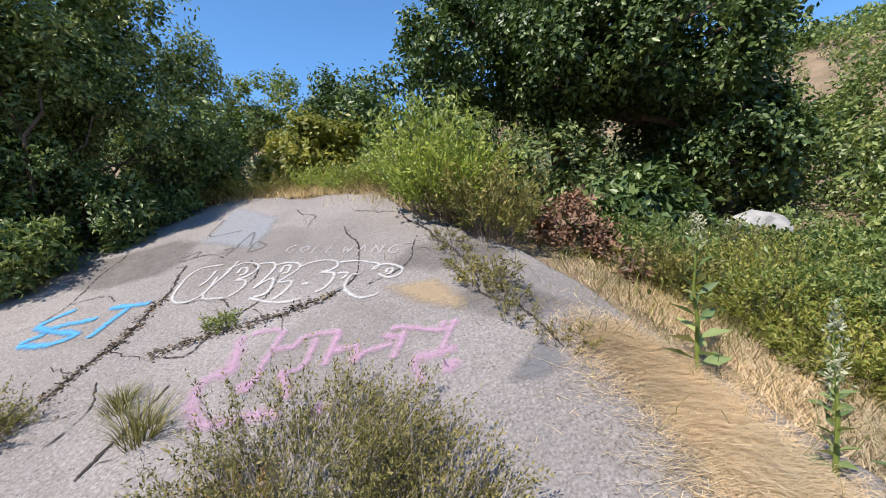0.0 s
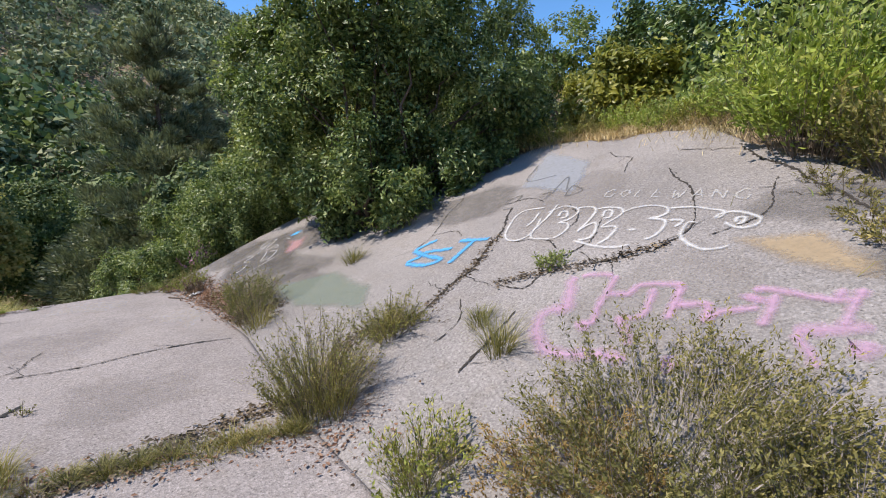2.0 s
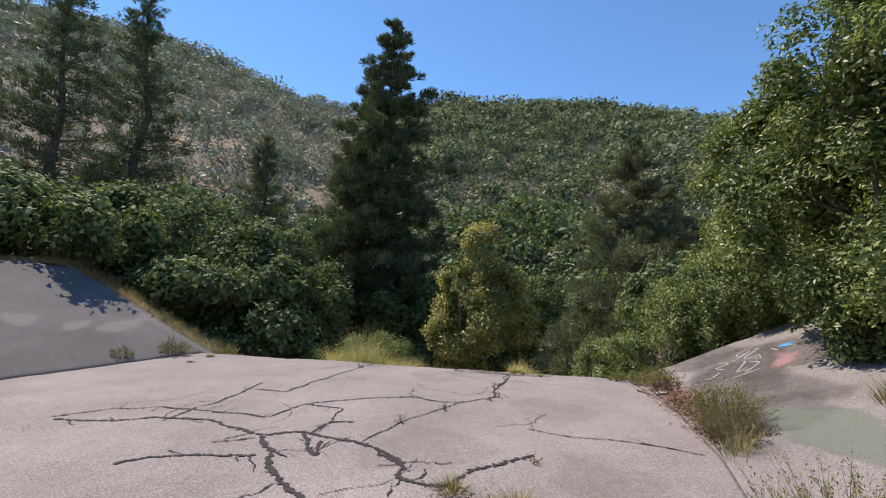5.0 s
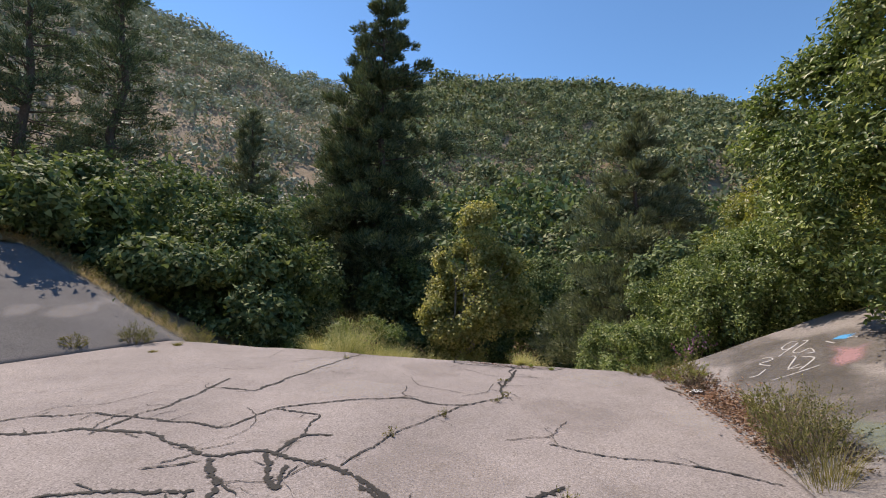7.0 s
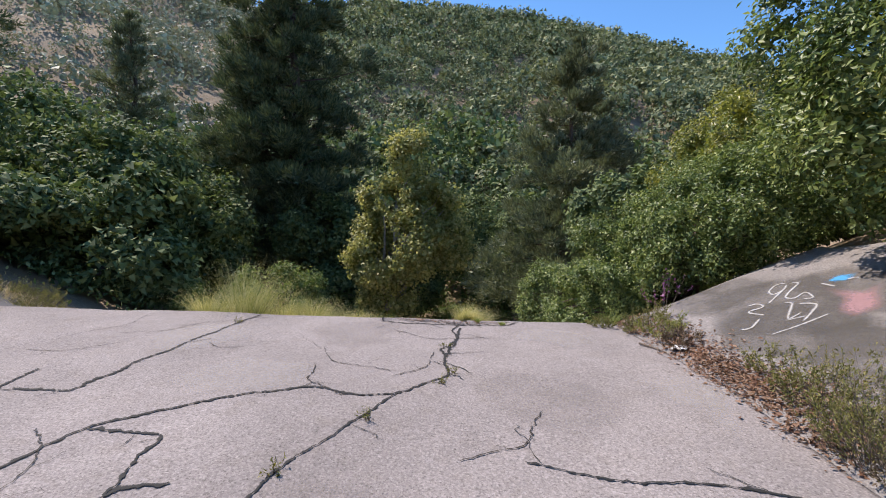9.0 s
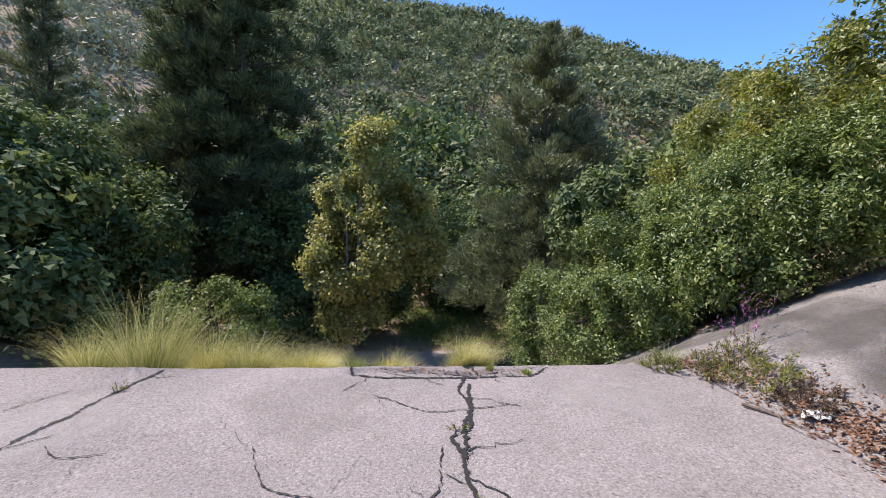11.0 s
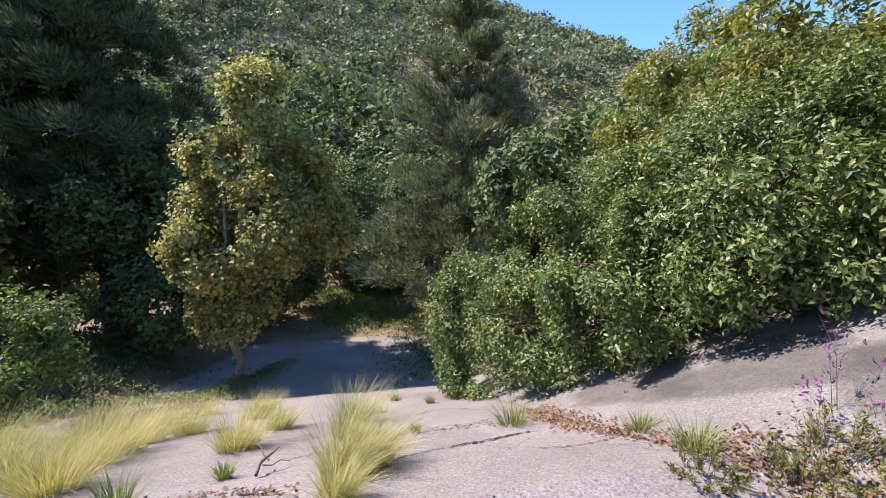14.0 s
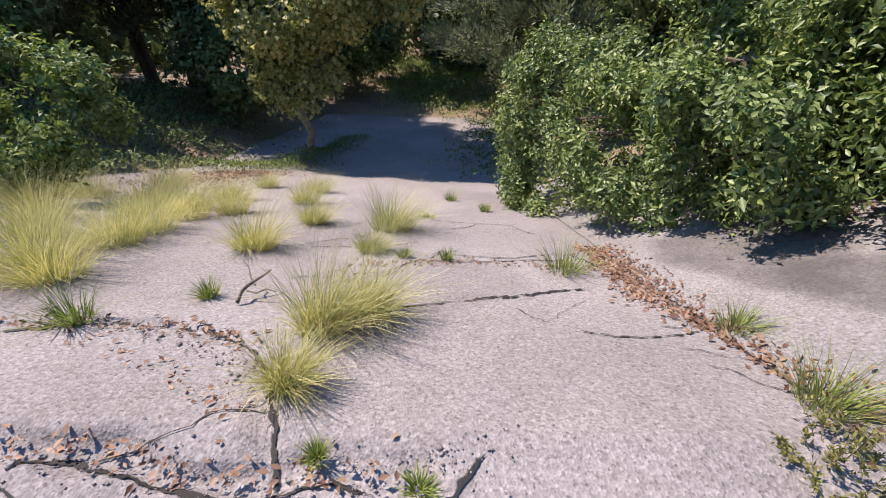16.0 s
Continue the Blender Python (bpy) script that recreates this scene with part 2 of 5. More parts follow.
RIDGE_R = (150, 90, 70, 70, 70, 55, 45, 45, 70, 190, 200, 200, 200, 200, 200, 215, 240, 260, 270, 250, 150)


def edge_x(y):
    return -7.35 + 0.186 * (y - 5.4)


def smooth(a, b, v):
    t = np.clip((v - a) / (b - a), 0, 1)
    return t * t * (3 - 2 * t)


def wave(x, y, s):
    """Cheap smooth relief from a few sines, about -1 to 1."""
    return (np.sin(x * s + 1.3 * np.sin(y * s * 0.7 + 1)) + np.sin(y * s * 1.1 + 1.7 * np.sin(x * s * 0.6 + 2)) + np.sin((x + y) * s * 0.53 + 4)) / 3


def concrete_z(x, y):
    """The worn concrete: crest, chute and both banks."""
    d = edge_x(y) - x
    z = -0.43 * np.clip(d, 0, 10) - 0.2 * np.clip(d - 10, 0, 12) - 0.04 * np.clip(d - 22, 0, 60)
    dr = y - np.interp(x, TOE_X, TOE_Y)
    dl = np.interp(x, LEFT_X, LEFT_Y) - y
    z = z + 0.445 * np.clip(dr, 0, 5.2) + 0.22 * np.clip(dr - 5.2, 0, 14)
    z = z + 0.43 * np.clip(dl, 0, 5.2) + 0.05 * np.clip(dl - 5.2, 0, 10)
    over = np.clip(x - (1.5 + (9 - y) * 0.42), 0, 5) * smooth(3.6, 5.0, y)
    return z - 0.32 * over + 0.012 * wave(x, y, 2.3)


def ground_z(x, y):
    """The land all round, blending into the ridges."""
    x, y = np.asarray(x, float), np.asarray(y, float)
    r = np.hypot(x - 1.5, y - 4) + 1e-6
    yaw = np.degrees(np.arctan2(-(x - 1.5), y - 4))
    R = np.interp(yaw, RIDGE_YAW, RIDGE_R)
    top = 1.5 + R * np.tan(np.radians(np.interp(yaw, RIDGE_YAW, RIDGE_EL)))
    deep = smooth(38, 60, yaw) * (1 - smooth(150, 175, yaw))
    rs, foot = 14 + 24 * deep, 2.0 - 8.0 * deep
    f = np.clip((r - rs) / (R - rs), 0, 1)
    hill = foot + (top - foot) * f ** 1.08 - np.clip(r - R, 0, 900) * 0.22
    hill = hill + (wave(x, y, 0.11) * 3.5 + wave(x, y, 0.29) * 1.3) * smooth(0.05, 0.4, f) * smooth(1.0, 0.85, f)
    return concrete_z(x, y) * (1 - smooth(16, 44, r)) + hill * smooth(16, 44, r) + 0.05 * wave(x, y, 1.1) * smooth(9, 16, r)


def np_mesh(name, verts, faces, mat, smooth_shade=False, cover=None):
    """A mesh from arrays; faces all with the same number of corners."""
    verts, faces = np.ascontiguousarray(verts, np.float32), np.ascontiguousarray(faces, np.int32)
    me = bpy.data.meshes.new(name)
    k = faces.shape[1]
    me.vertices.add(len(verts))
    me.vertices.foreach_set("co", verts.ravel())
    me.loops.add(faces.size)
    me.loops.foreach_set("vertex_index", faces.ravel())
    me.polygons.add(len(faces))
    me.polygons.foreach_set("loop_start", np.arange(0, faces.size, k, dtype=np.int32))
    me.polygons.foreach_set("loop_total", np.full(len(faces), k, np.int32))
    if smooth_shade:
        me.polygons.foreach_set("use_smooth", np.ones(len(faces), bool))
    me.update(calc_edges=True)
    if cover is not None:
        me.attributes.new("cover", "FLOAT", "POINT").data.foreach_set("value", np.ascontiguousarray(cover, np.float32))
    me.materials.append(mat)
    return me


def part(name, me, parent, label="", mat=None):
    """Links a mesh as one object under a thing or part."""
    if isinstance(me, bmesh.types.BMesh):
        data = bpy.data.meshes.new(name)
        me.to_mesh(data)
        me.free()
        data.materials.append(mat)
        me = data
    ob = new(name, me)
    ob.parent = parent
    return tagged(ob, label, kind="stuff" if name in ("stalk", "foliage", "flower_head", "crown") else "")


def thing(name, place, label, category, group="", kind=""):
    ob = new(name)
    ob.matrix_world = pose(*place)
    ob.empty_display_size = 0.1
    return tagged(ob, label, category, group, kind)


def sheet(xs, ys, zf, keep, drop=0.0):
    """A grid of quads over the plan where keep(x, y) holds, with a rim of depth drop."""
    X, Y = np.meshgrid(xs, ys, indexing="ij")
    return grid_mesh(X, Y, zf(X, Y), keep, drop)


def grid_mesh(X, Y, Z, keep, drop=0.0):
    idx = np.arange(X.size).reshape(X.shape)
    f = np.stack([idx[:-1, :-1], idx[1:, :-1], idx[1:, 1:], idx[:-1, 1:]], -1).reshape(-1, 4)
    cx, cy = X.ravel()[f].mean(1), Y.ravel()[f].mean(1)
    f = f[keep(cx, cy)]
    v = np.stack([X.ravel(), Y.ravel(), Z.ravel()], 1)
    if drop:
        e = np.concatenate([f[:, [i, (i + 1) % 4]] for i in range(4)])
        key = np.sort(e, 1)
        _, inv, cnt = np.unique(key, axis=0, return_inverse=True, return_counts=True)
        e = e[cnt[inv.ravel()] == 1]
        low = v.copy()
        low[:, 2] -= drop
        rim = np.stack([e[:, 1], e[:, 0], e[:, 0] + len(v), e[:, 1] + len(v)], 1)
        v, f = np.concatenate([v, low]), np.concatenate([f, rim])
    used, f = np.unique(f, return_inverse=True)
    return v[used], f.reshape(-1, 4)


# land in one sheet out to the horizon, finer near the walk
t_ax = np.sinh(np.linspace(-1, 1, 191) * 6.1) / math.sinh(6.1)
gv, gf = sheet(-3 + t_ax * 900, 4 + t_ax * 900, lambda x, y: ground_z(x, y) - 0.07, lambda x, y: x < 1e9)
tagged(new("ground", np_mesh("ground", gv, gf, M_EARTH, True)), "dry brown earth with leaf litter and gravel", "ground", kind="structure")


def rough_line(v, amp):
    return amp * (np.sin(v * 3.1) + np.sin(v * 7.3 + 1) * 0.6 + np.sin(v * 17.0 + 2) * 0.35)


BROKEN = (
    (0.05, 0.06, ((-7.6, 3.5), (-7.49, 3.99), (-7.48, 4.13), (-7.38, 4.3), (-7.3, 4.63), (-7.34, 4.78), (-7.25, 5.05))),
    (0.035, 0.035, ((-8.4, 3.1), (-8.38, 3.4), (-8.4, 3.64), (-8.35, 3.95), (-8.13, 4.27), (-8.06, 4.43), (-7.73, 4.54), (-7.3, 4.63))),
    (0.02, 0.025, ((-8.42, 4.98), (-8.48, 5.3), (-8.47, 5.84), (-8.62, 6.53))),
)


def away(x, y, line):
    """Distance in plan from a broken line."""
    best = np.full(np.shape(x), 9.0)
    for (ax, ay), (bx, by) in zip(line[:-1], line[1:]):
        t = np.clip(((x - ax) * (bx - ax) + (y - ay) * (by - ay)) / ((bx - ax) ** 2 + (by - ay) ** 2), 0, 1)
        best = np.minimum(best, np.hypot(x - ax - t * (bx - ax), y - ay - t * (by - ay)))
    return best


def grooves(x, y):
    """Depth of the broken joints, ragged along their course."""
    d = 0.0
    for deep, wide, line in BROKEN:
        w = wide * (1 + 0.55 * wave(x, y, 7.0) + 0.3 * wave(x, y, 19.0))
        d = np.maximum(d, deep * smooth(1.5, 0.5, away(x, y, line) / np.maximum(w, 0.006)) * (0.8 + 0.3 * wave(x, y, 9.0)))
    return d


def relief(amp=0.006):
    return lambda x, y: concrete_z(x, y) + amp * (wave(x, y, 5.1) + 0.6 * wave(x, y, 13.0)) - grooves(x, y)


def strips(xs, low, high, steps, keep, thick=0.16):
    """A slab between two lines in plan, with real thickness at its rims."""
    X = np.repeat(np.asarray(xs)[:, None], steps + 1, 1)
    t = np.linspace(0, 1, steps + 1)[None]
    Y = low(X) * (1 - t) + high(X) * t
    v, f = grid_mesh(X, Y, relief()(X, Y), keep, thick)
    return v, f


def toe(x):
    return np.interp(x, TOE_X, TOE_Y)


def left_toe(x):
    return np.interp(x, LEFT_X, LEFT_Y)


def bank_top(x):
    return np.interp(x, (-17, -13, -9.5, -7.5, -5.5, -3.4, -2.5, -1.4, 0.8, 1.4, 2.2, 3.0, 3.5, 4), (9.6, 9.4, 9.1, 9.3, 9.6, 9.6, 10.8, 10.85, 10.1, 9.3, 8.7, 7.6, 6.4, 5.2)) + rough_line(x, 0.06)


def everywhere(x, y):
    return x < 1e9


floor_x = np.concatenate([np.arange(-33, -10, 0.17), np.arange(-10, -8.8, 0.06), np.arange(-8.8, -7.1, 0.018), np.arange(-7.1, 2.5, 0.085), np.arange(2.5, 9, 0.2)])
v, f = strips(floor_x, left_toe, toe, 250, lambda x, y: x > -32 + rough_line(y, 0.4))
tagged(new("floor", np_mesh("floor", v, f, M_SLAB, True)), "cracked pinkish-grey exposed-aggregate concrete spillway floor", "floor", kind="structure")
v, f = strips(np.arange(-14.5, 3.75, 0.075), toe, bank_top, 80, everywhere)
tagged(new("bank_slab", np_mesh("bank_slab", v, f, M_BANK, True)), "sloping grey concrete bank covered in faded graffiti", "concrete bank", kind="structure")
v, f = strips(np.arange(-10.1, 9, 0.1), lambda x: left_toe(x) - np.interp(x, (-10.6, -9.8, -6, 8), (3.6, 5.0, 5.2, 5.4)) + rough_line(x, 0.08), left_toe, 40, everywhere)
tagged(new("shaded_bank_slab", np_mesh("shaded_bank_slab", v, f, M_SHADED_CONCRETE, True)), "weathered concrete bank, tree shade darkened into its colour", "concrete bank", kind="structure")


# ---- plants: shared builders ----
def unit(v):
    return v / np.maximum(np.linalg.norm(v, axis=-1, keepdims=True), 1e-9)


def leaves(pos, way, length, width, fold=0.25, face=None, single=False, stray=0.75):
    """Folded leaves of two triangles at pos, growing along way and facing face; returns corners and faces."""
    n = len(pos)
    way = unit(way)
    side = unit(np.cross(way, unit(RNG.normal(size=(n, 3))) * stray + (0 if face is None else unit(face))))
    up = np.cross(side, way)
    length, width = np.broadcast_to(length, n)[:, None], np.broadcast_to(width, n)[:, None]
    if single:
        base = pos - way * length / 2
        v = np.stack([base - side * width / 2, base + side * width / 2, pos + way * length / 2], 1).reshape(-1, 3)
        return v, np.arange(3 * n).reshape(-1, 3)
    mid = pos + way * length * 0.45 + up * width * fold
    v = np.stack([pos, mid + side * width / 2, pos + way * length, mid - side * width / 2], 1).reshape(-1, 3)
    i = np.arange(n)[:, None] * 4
    return v, np.concatenate([i + [0, 1, 2], i + [0, 2, 3]], 1).reshape(-1, 3)


def ribbons(base, tip_way, length, width, bend, steps=4):
    """Grass blades: flat tapering ribbons that bend over by their own weight."""
    n = len(base)
    length, width, bend = (np.broadcast_to(a, n)[:, None] for a in (length, width, bend))
    flat = unit(np.concatenate([tip_way[:, :2], np.zeros((n, 1))], 1) + 1e-6)
    side = unit(np.cross(flat, [0, 0, 1.0]) + 0.6 * RNG.normal(size=(n, 3)) * [1, 1, 0])
    way = unit(tip_way)
    rows = []
    for k in range(steps + 1):
        s = k / steps
        p = base + way * length * s + (flat * 0.55 - [0, 0, 0.75]) * bend * length * s ** 2.2
        w = width * (1 - 0.9 * s) / 2
        rows += [p - side * w, p + side * w]
    v = np.stack(rows, 1).reshape(-1, 3)
    i = np.arange(n)[:, None] * (2 * steps + 2)
    q = np.concatenate([i + [2 * k, 2 * k + 1, 2 * k + 3, 2 * k + 2] for k in range(steps)], 1).reshape(-1, 4)
    return v, q


def limb(bm, a, b, ra, rb, sides=7, kinks=3, wob=0.06):
    """A tapered, slightly crooked branch from a to b in bm."""
    a, b = Vector(a), Vector(b)
    way = (b - a).normalized()
    s = way.orthogonal().normalized()
    t = way.cross(s)
    last = None
    for k in range(kinks + 1):
        u = k / kinks
        c = a.lerp(b, u)
        if 0 < k < kinks:
            c = c + (s * RNG.normal() + t * RNG.normal()) * wob * (b - a).length
        r = ra + (rb - ra) * u
        ring = [bm.verts.new(c + (s * math.cos(j * math.tau / sides) + t * math.sin(j * math.tau / sides)) * r * (1 + 0.15 * RNG.normal())) for j in range(sides)]
        if last:
            for j in range(sides):
                bm.faces.new((last[j], last[(j + 1) % sides], ring[(j + 1) % sides], ring[j]))
        last = ring
    bm.faces.new(last)


def crown_points(lobes, n, tufts_per=9, tuft=0.16, inner=0.24):
    """Leaf places, ways and facings over many small bulges that sit on the given large lobes."""
    lobes = [(np.array(c, float), np.array(r, float)) for c, r in lobes]
    area = np.array([(r[0] * r[1] + r[1] * r[2] + r[0] * r[2]) for _, r in lobes])
    pos, way, face, big = [], [], [], []
    for (c, r), share in zip(lobes, area / area.sum()):
        m = max(6, int(n * share / tufts_per))
        k = int(16 + 9 * r.mean() ** 1.6)
        bd = unit(RNG.normal(size=(k, 3)))
        bc = c + bd * r * RNG.uniform(0.68, 0.88, (k, 1))
        br = r.mean() * RNG.uniform(0.2, 0.36, (k, 1))
        pick = RNG.integers(0, k, m)
        d = unit(RNG.normal(size=(m, 3)) + bd[pick] * 1.1 + [0, 0, 0.2])
        deep = RNG.random((m, 1)) < inner
        big.append(np.repeat(np.where(deep[:, 0], 1.45, 1.0), tufts_per))
        rad = np.where(deep, RNG.uniform(0.0, 0.6, (m, 1)), RNG.uniform(0.88, 1.08, (m, 1)))
        tp = bc[pick] + d * br[pick] * rad
        ax = unit(d + RNG.normal(size=(m, 3)) * 0.35 + [0, 0, 0.25])
        out = np.repeat(ax, tufts_per, 0)
        ring = RNG.normal(size=(m * tufts_per, 3))
        ring = unit(ring - out * (ring * out).sum(1, keepdims=True))
        pos.append(np.repeat(tp, tufts_per, 0) + RNG.normal(size=(m * tufts_per, 3)) * tuft * 0.45 + out * tuft * RNG.uniform(-0.7, 0.7, (m * tufts_per, 1)))
        way.append(ring * 0.9 + out * 0.4 - [0, 0, 0.2])
        face.append(out + [0, 0, 0.3])
    return np.concatenate(pos), np.concatenate(way), np.concatenate(face), np.concatenate(big)


def leafy(name, base, lobes, n, mat, leaf=0.07, label="", category="shrub", group="", stems=6, bark=None, aspect=0.45, trunk_r=0.05, tuft=None, fork=None, single=False):
    """A tree or shrub: stems and limbs that reach into a crown of single leaves."""
    ob = thing(name, base, label, category, group)
    b = np.array(base)
    rel = [(np.array(c) - b, r) for c, r in lobes]
    bm = bmesh.new()
    fork_at = Vector(fork) - Vector(base) if fork else None
    if fork_at:
        limb(bm, (0, 0, -0.15), fork_at, trunk_r, trunk_r * 0.75, 10, 5, 0.035)
    for c, r in rel:
        for _ in range(stems):
            to = c + unit(RNG.normal(size=3)) * np.array(r) * 0.65
            start = fork_at if fork_at else Vector((RNG.normal() * 0.12, RNG.normal() * 0.12, -0.1))
            half = Vector(start).lerp(Vector(to), 0.55) + Vector((0, 0, 0.12 * np.linalg.norm(to)))
            limb(bm, start, half, trunk_r * 0.6, trunk_r * 0.35, 6)
            limb(bm, half, to, trunk_r * 0.35, trunk_r * 0.1, 5)
    part("trunk" if fork_at else "stem", bm, ob, "", bark or M_BARK)
    p, w, o, big = crown_points(rel, n, tuft=tuft or leaf * 1.4)
    gz = ground_z(p[:, 0] + b[0], p[:, 1] + b[1]) - b[2]
    keep = p[:, 2] > gz + 0.02
    p, w, o = p[keep], w[keep], o[keep]
    size = leaf * RNG.uniform(0.65, 1.25, len(p)) * big[keep]
    v, f = leaves(p, w, size, size * aspect, 0.25, o, single)
    part("crown", np_mesh("crown", v, f, mat), ob)
    return ob


def at(x, y, dz=0.0):
    return (x, y, float(ground_z(x, y)) + dz)


# ---- trees and shrubs on the graffiti bank ----
leafy("evergreen_shrub", at(-3.7, 8.9), [((-4.9, 9.0, 3.1), (1.5, 1.4, 2.2)), ((-3.5, 8.5, 1.8), (0.95, 0.6, 1.0)), ((-3.5, 10.6, 3.6), (1.6, 1.5, 2.6)), ((-3.5, 11.4, 3.5), (1.4, 1.4, 2.2)), ((-4.3, 8.5, 1.5), (0.55, 0.5, 0.65)), ((-4.4, 8.8, 4.6), (1.1, 1.1, 1.2)), ((-5.5, 8.4, 3.5), (1.0, 0.9, 1.4)), ((-3.5, 9.3, 4.5), (1.2, 1.0, 1.4)), ((-4.1, 9.2, 3.4), (1.5, 1.2, 1.6)), ((-4.0, 8.75, 1.3), (0.8, 0.45, 0.5)), ((-3.2, 9.1, 1.6), (0.65, 0.45, 0.6)), ((-2.9, 9.8, 1.95), (0.65, 0.6, 0.7)), ((-2.7, 10.5, 2.3), (0.7, 0.6, 0.7)), ((-2.4, 11.2, 2.7), (0.65, 0.6, 0.7)), ((-4.3, 10.2, 4.8), (1.3, 1.2, 1.2)), ((-2.9, 11.9, 2.9), (0.9, 0.9, 1.0))], 155000, M_LAUREL, 0.08, "large glossy green evergreen shrub overhanging the concrete bank", "shrub", "bank shrubs", 3, trunk_r=0.06)
leafy("laurel_shrub", at(-9.6, 9.3), [((-12.5, 8.3, -1.1), (1.5, 1.2, 1.4)), ((-10.8, 8.9, 0.5), (1.6, 1.3, 1.5)), ((-8.7, 10.2, 1.4), (1.7, 1.3, 1.5)), ((-10.8, 11.2, 1.8), (2.0, 1.6, 1.9)), ((-8.6, 8.75, 1.4), (1.2, 0.8, 0.75)), ((-7.4, 9.5, 2.0), (1.2, 0.8, 0.8)), ((-9.8, 8.3, 0.1), (1.0, 0.6, 0.8)), ((-8.6, 8.6, 0.9), (1.1, 0.6, 0.6)), ((-12.0, 7.6, -1.5), (0.9, 0.6, 0.8)), ((-10.6, 7.9, -0.55), (1.2, 0.65, 0.75)), ((-9.3, 7.85, 0.2), (0.9, 0.6, 0.6)), ((-8.3, 8.45, 0.95), (1.0, 0.7, 0.7)), ((-7.5, 9.1, 1.7), (1.0, 0.8, 0.7))], 150000, M_LAUREL, 0.07, "broad laurel shrub with long green leaves beside the chute", "shrub", "bank shrubs", 5, trunk_r=0.06)
leafy("laurel_shrub", at(-8.6, 12.3), [((-8.8, 11.5, 2.8), (2.2, 1.6, 1.5)), ((-11.4, 12.4, 2.7), (2.3, 1.7, 1.8)), ((-6.6, 11.6, 2.9), (1.5, 1.3, 1.4))], 58000, M_LAUREL_Y, 0.1, "yellow-green laurel shrub above the spillway bank", "shrub", "bank shrubs", 5, trunk_r=0.06)

# ---- pines and trees below the spillway ----
def pine(place, height, spread, mat, n, label, low=0.18, lean=0.0, ragged=0.35):
    """A pine: straight trunk, whorled limbs, and needle tufts on each limb."""
    ob = thing("pine_tree", place, label, "tree", "pines")
    bm = bmesh.new()
    top = (lean, lean * 0.5, height)
    limb(bm, (0, 0, -0.3), top, height * 0.017, 0.03, 10, 8, 0.006)
    pos, way, face = [], [], []
    k = int(height * 8)
    for i in range(k):
        u = low + (1 - low) * (i + RNG.random()) / k
        reach = spread * (1 - u) ** 0.72 * (0.55 + ragged * 2.4 * RNG.random()) * smooth(low - 0.12, low + 0.12, u) + 0.35
        a = RNG.random() * math.tau
        rise = 0.42 * u - 0.1 + 0.12 * RNG.normal()
        s = np.array([lean * u, lean * 0.5 * u, height * u])
        e = s + np.array([math.cos(a), math.sin(a), rise]) * reach
        limb(bm, s, e, 0.012 * reach + 0.012, 0.008, 4, 2, 0.04)
        tufts = 3 + int(7 * reach / spread)
        m = int(n / k * reach / (spread * 0.6) / tufts) + 8
        for _ in range(tufts):
            t = RNG.beta(2.2, 1.1)
            c = s + (e - s) * t + RNG.normal(size=3) * [0.13 * reach, 0.13 * reach, 0.05 * reach + 0.05]
            d = unit(RNG.normal(size=(m, 3)) + [0, 0, 0.3])
            pos.append(c + d * RNG.uniform(0.0, 1.0, (m, 1)) ** 0.6 * [0.62, 0.62, 0.5] * (0.4 + 0.13 * reach))
            way.append(d * 0.6 + unit(e - s) * 0.5 + [0, 0, 0.45])
            face.append(d + [0, 0, 0.5])
    for i in range(int(height * 1.6)):
        u, a = low * RNG.uniform(0.4, 1.9), RNG.random() * math.tau
        s = np.array([lean * u, lean * 0.5 * u, height * u])
        limb(bm, s, s + np.array([math.cos(a), math.sin(a), -0.12]) * spread * RNG.uniform(0.3, 0.75), 0.035, 0.008, 4, 3, 0.07)
    part("trunk", bm, ob, "", M_BARK)
    p, w = np.concatenate(pos), np.concatenate(way)
    size = RNG.uniform(0.14, 0.32, len(p))
    v, f = leaves(p, w, size, size * 0.32, 0.25, np.concatenate(face), True)
    part("crown", np_mesh("crown", v, f, mat), ob, "dense dark needles")
    return ob


pine(at(-27.5, -2.1), 25.8, 5.4, M_PINE, 190000, "tall dark pine tree standing below the spillway", 0.17)
pine(at(-27.5, -4.0), 17.5, 4.2, M_PINE_PALE, 60000, "pale green pine tree beside the tall pine", 0.15)
pine(at(-34.0, -14.5), 20.0, 3.8, M_PINE_PALE, 38000, "slim grey-green pine tree on the valley floor", 0.15)
pine(at(-30.5, -23.5), 32.0, 4.6, M_PINE, 46000, "dark pine tree in the shade of the valley", 0.1)
pine(at(-26.0, -26.0), 30.0, 5.0, M_PINE, 46000, "dark pine tree in the shade of the valley", 0.1)
pine(at(-26.0, 13.4), 17.0, 3.6, M_PINE_PALE, 75000, "leaning grey-green pine tree at the foot of the hill", 0.1, 0.8, 0.6)
pine(at(-29.5, 18.0), 15.0, 3.4, M_PINE_PALE, 52000, "grey-green pine tree at the foot of the hill", 0.1, -0.5, 0.6)
pine(at(-27.5, 37.0), 8.0, 2.2, M_PINE, 4000, "small sparse pine tree standing on the slope", 0.3, 0.0, 0.7)

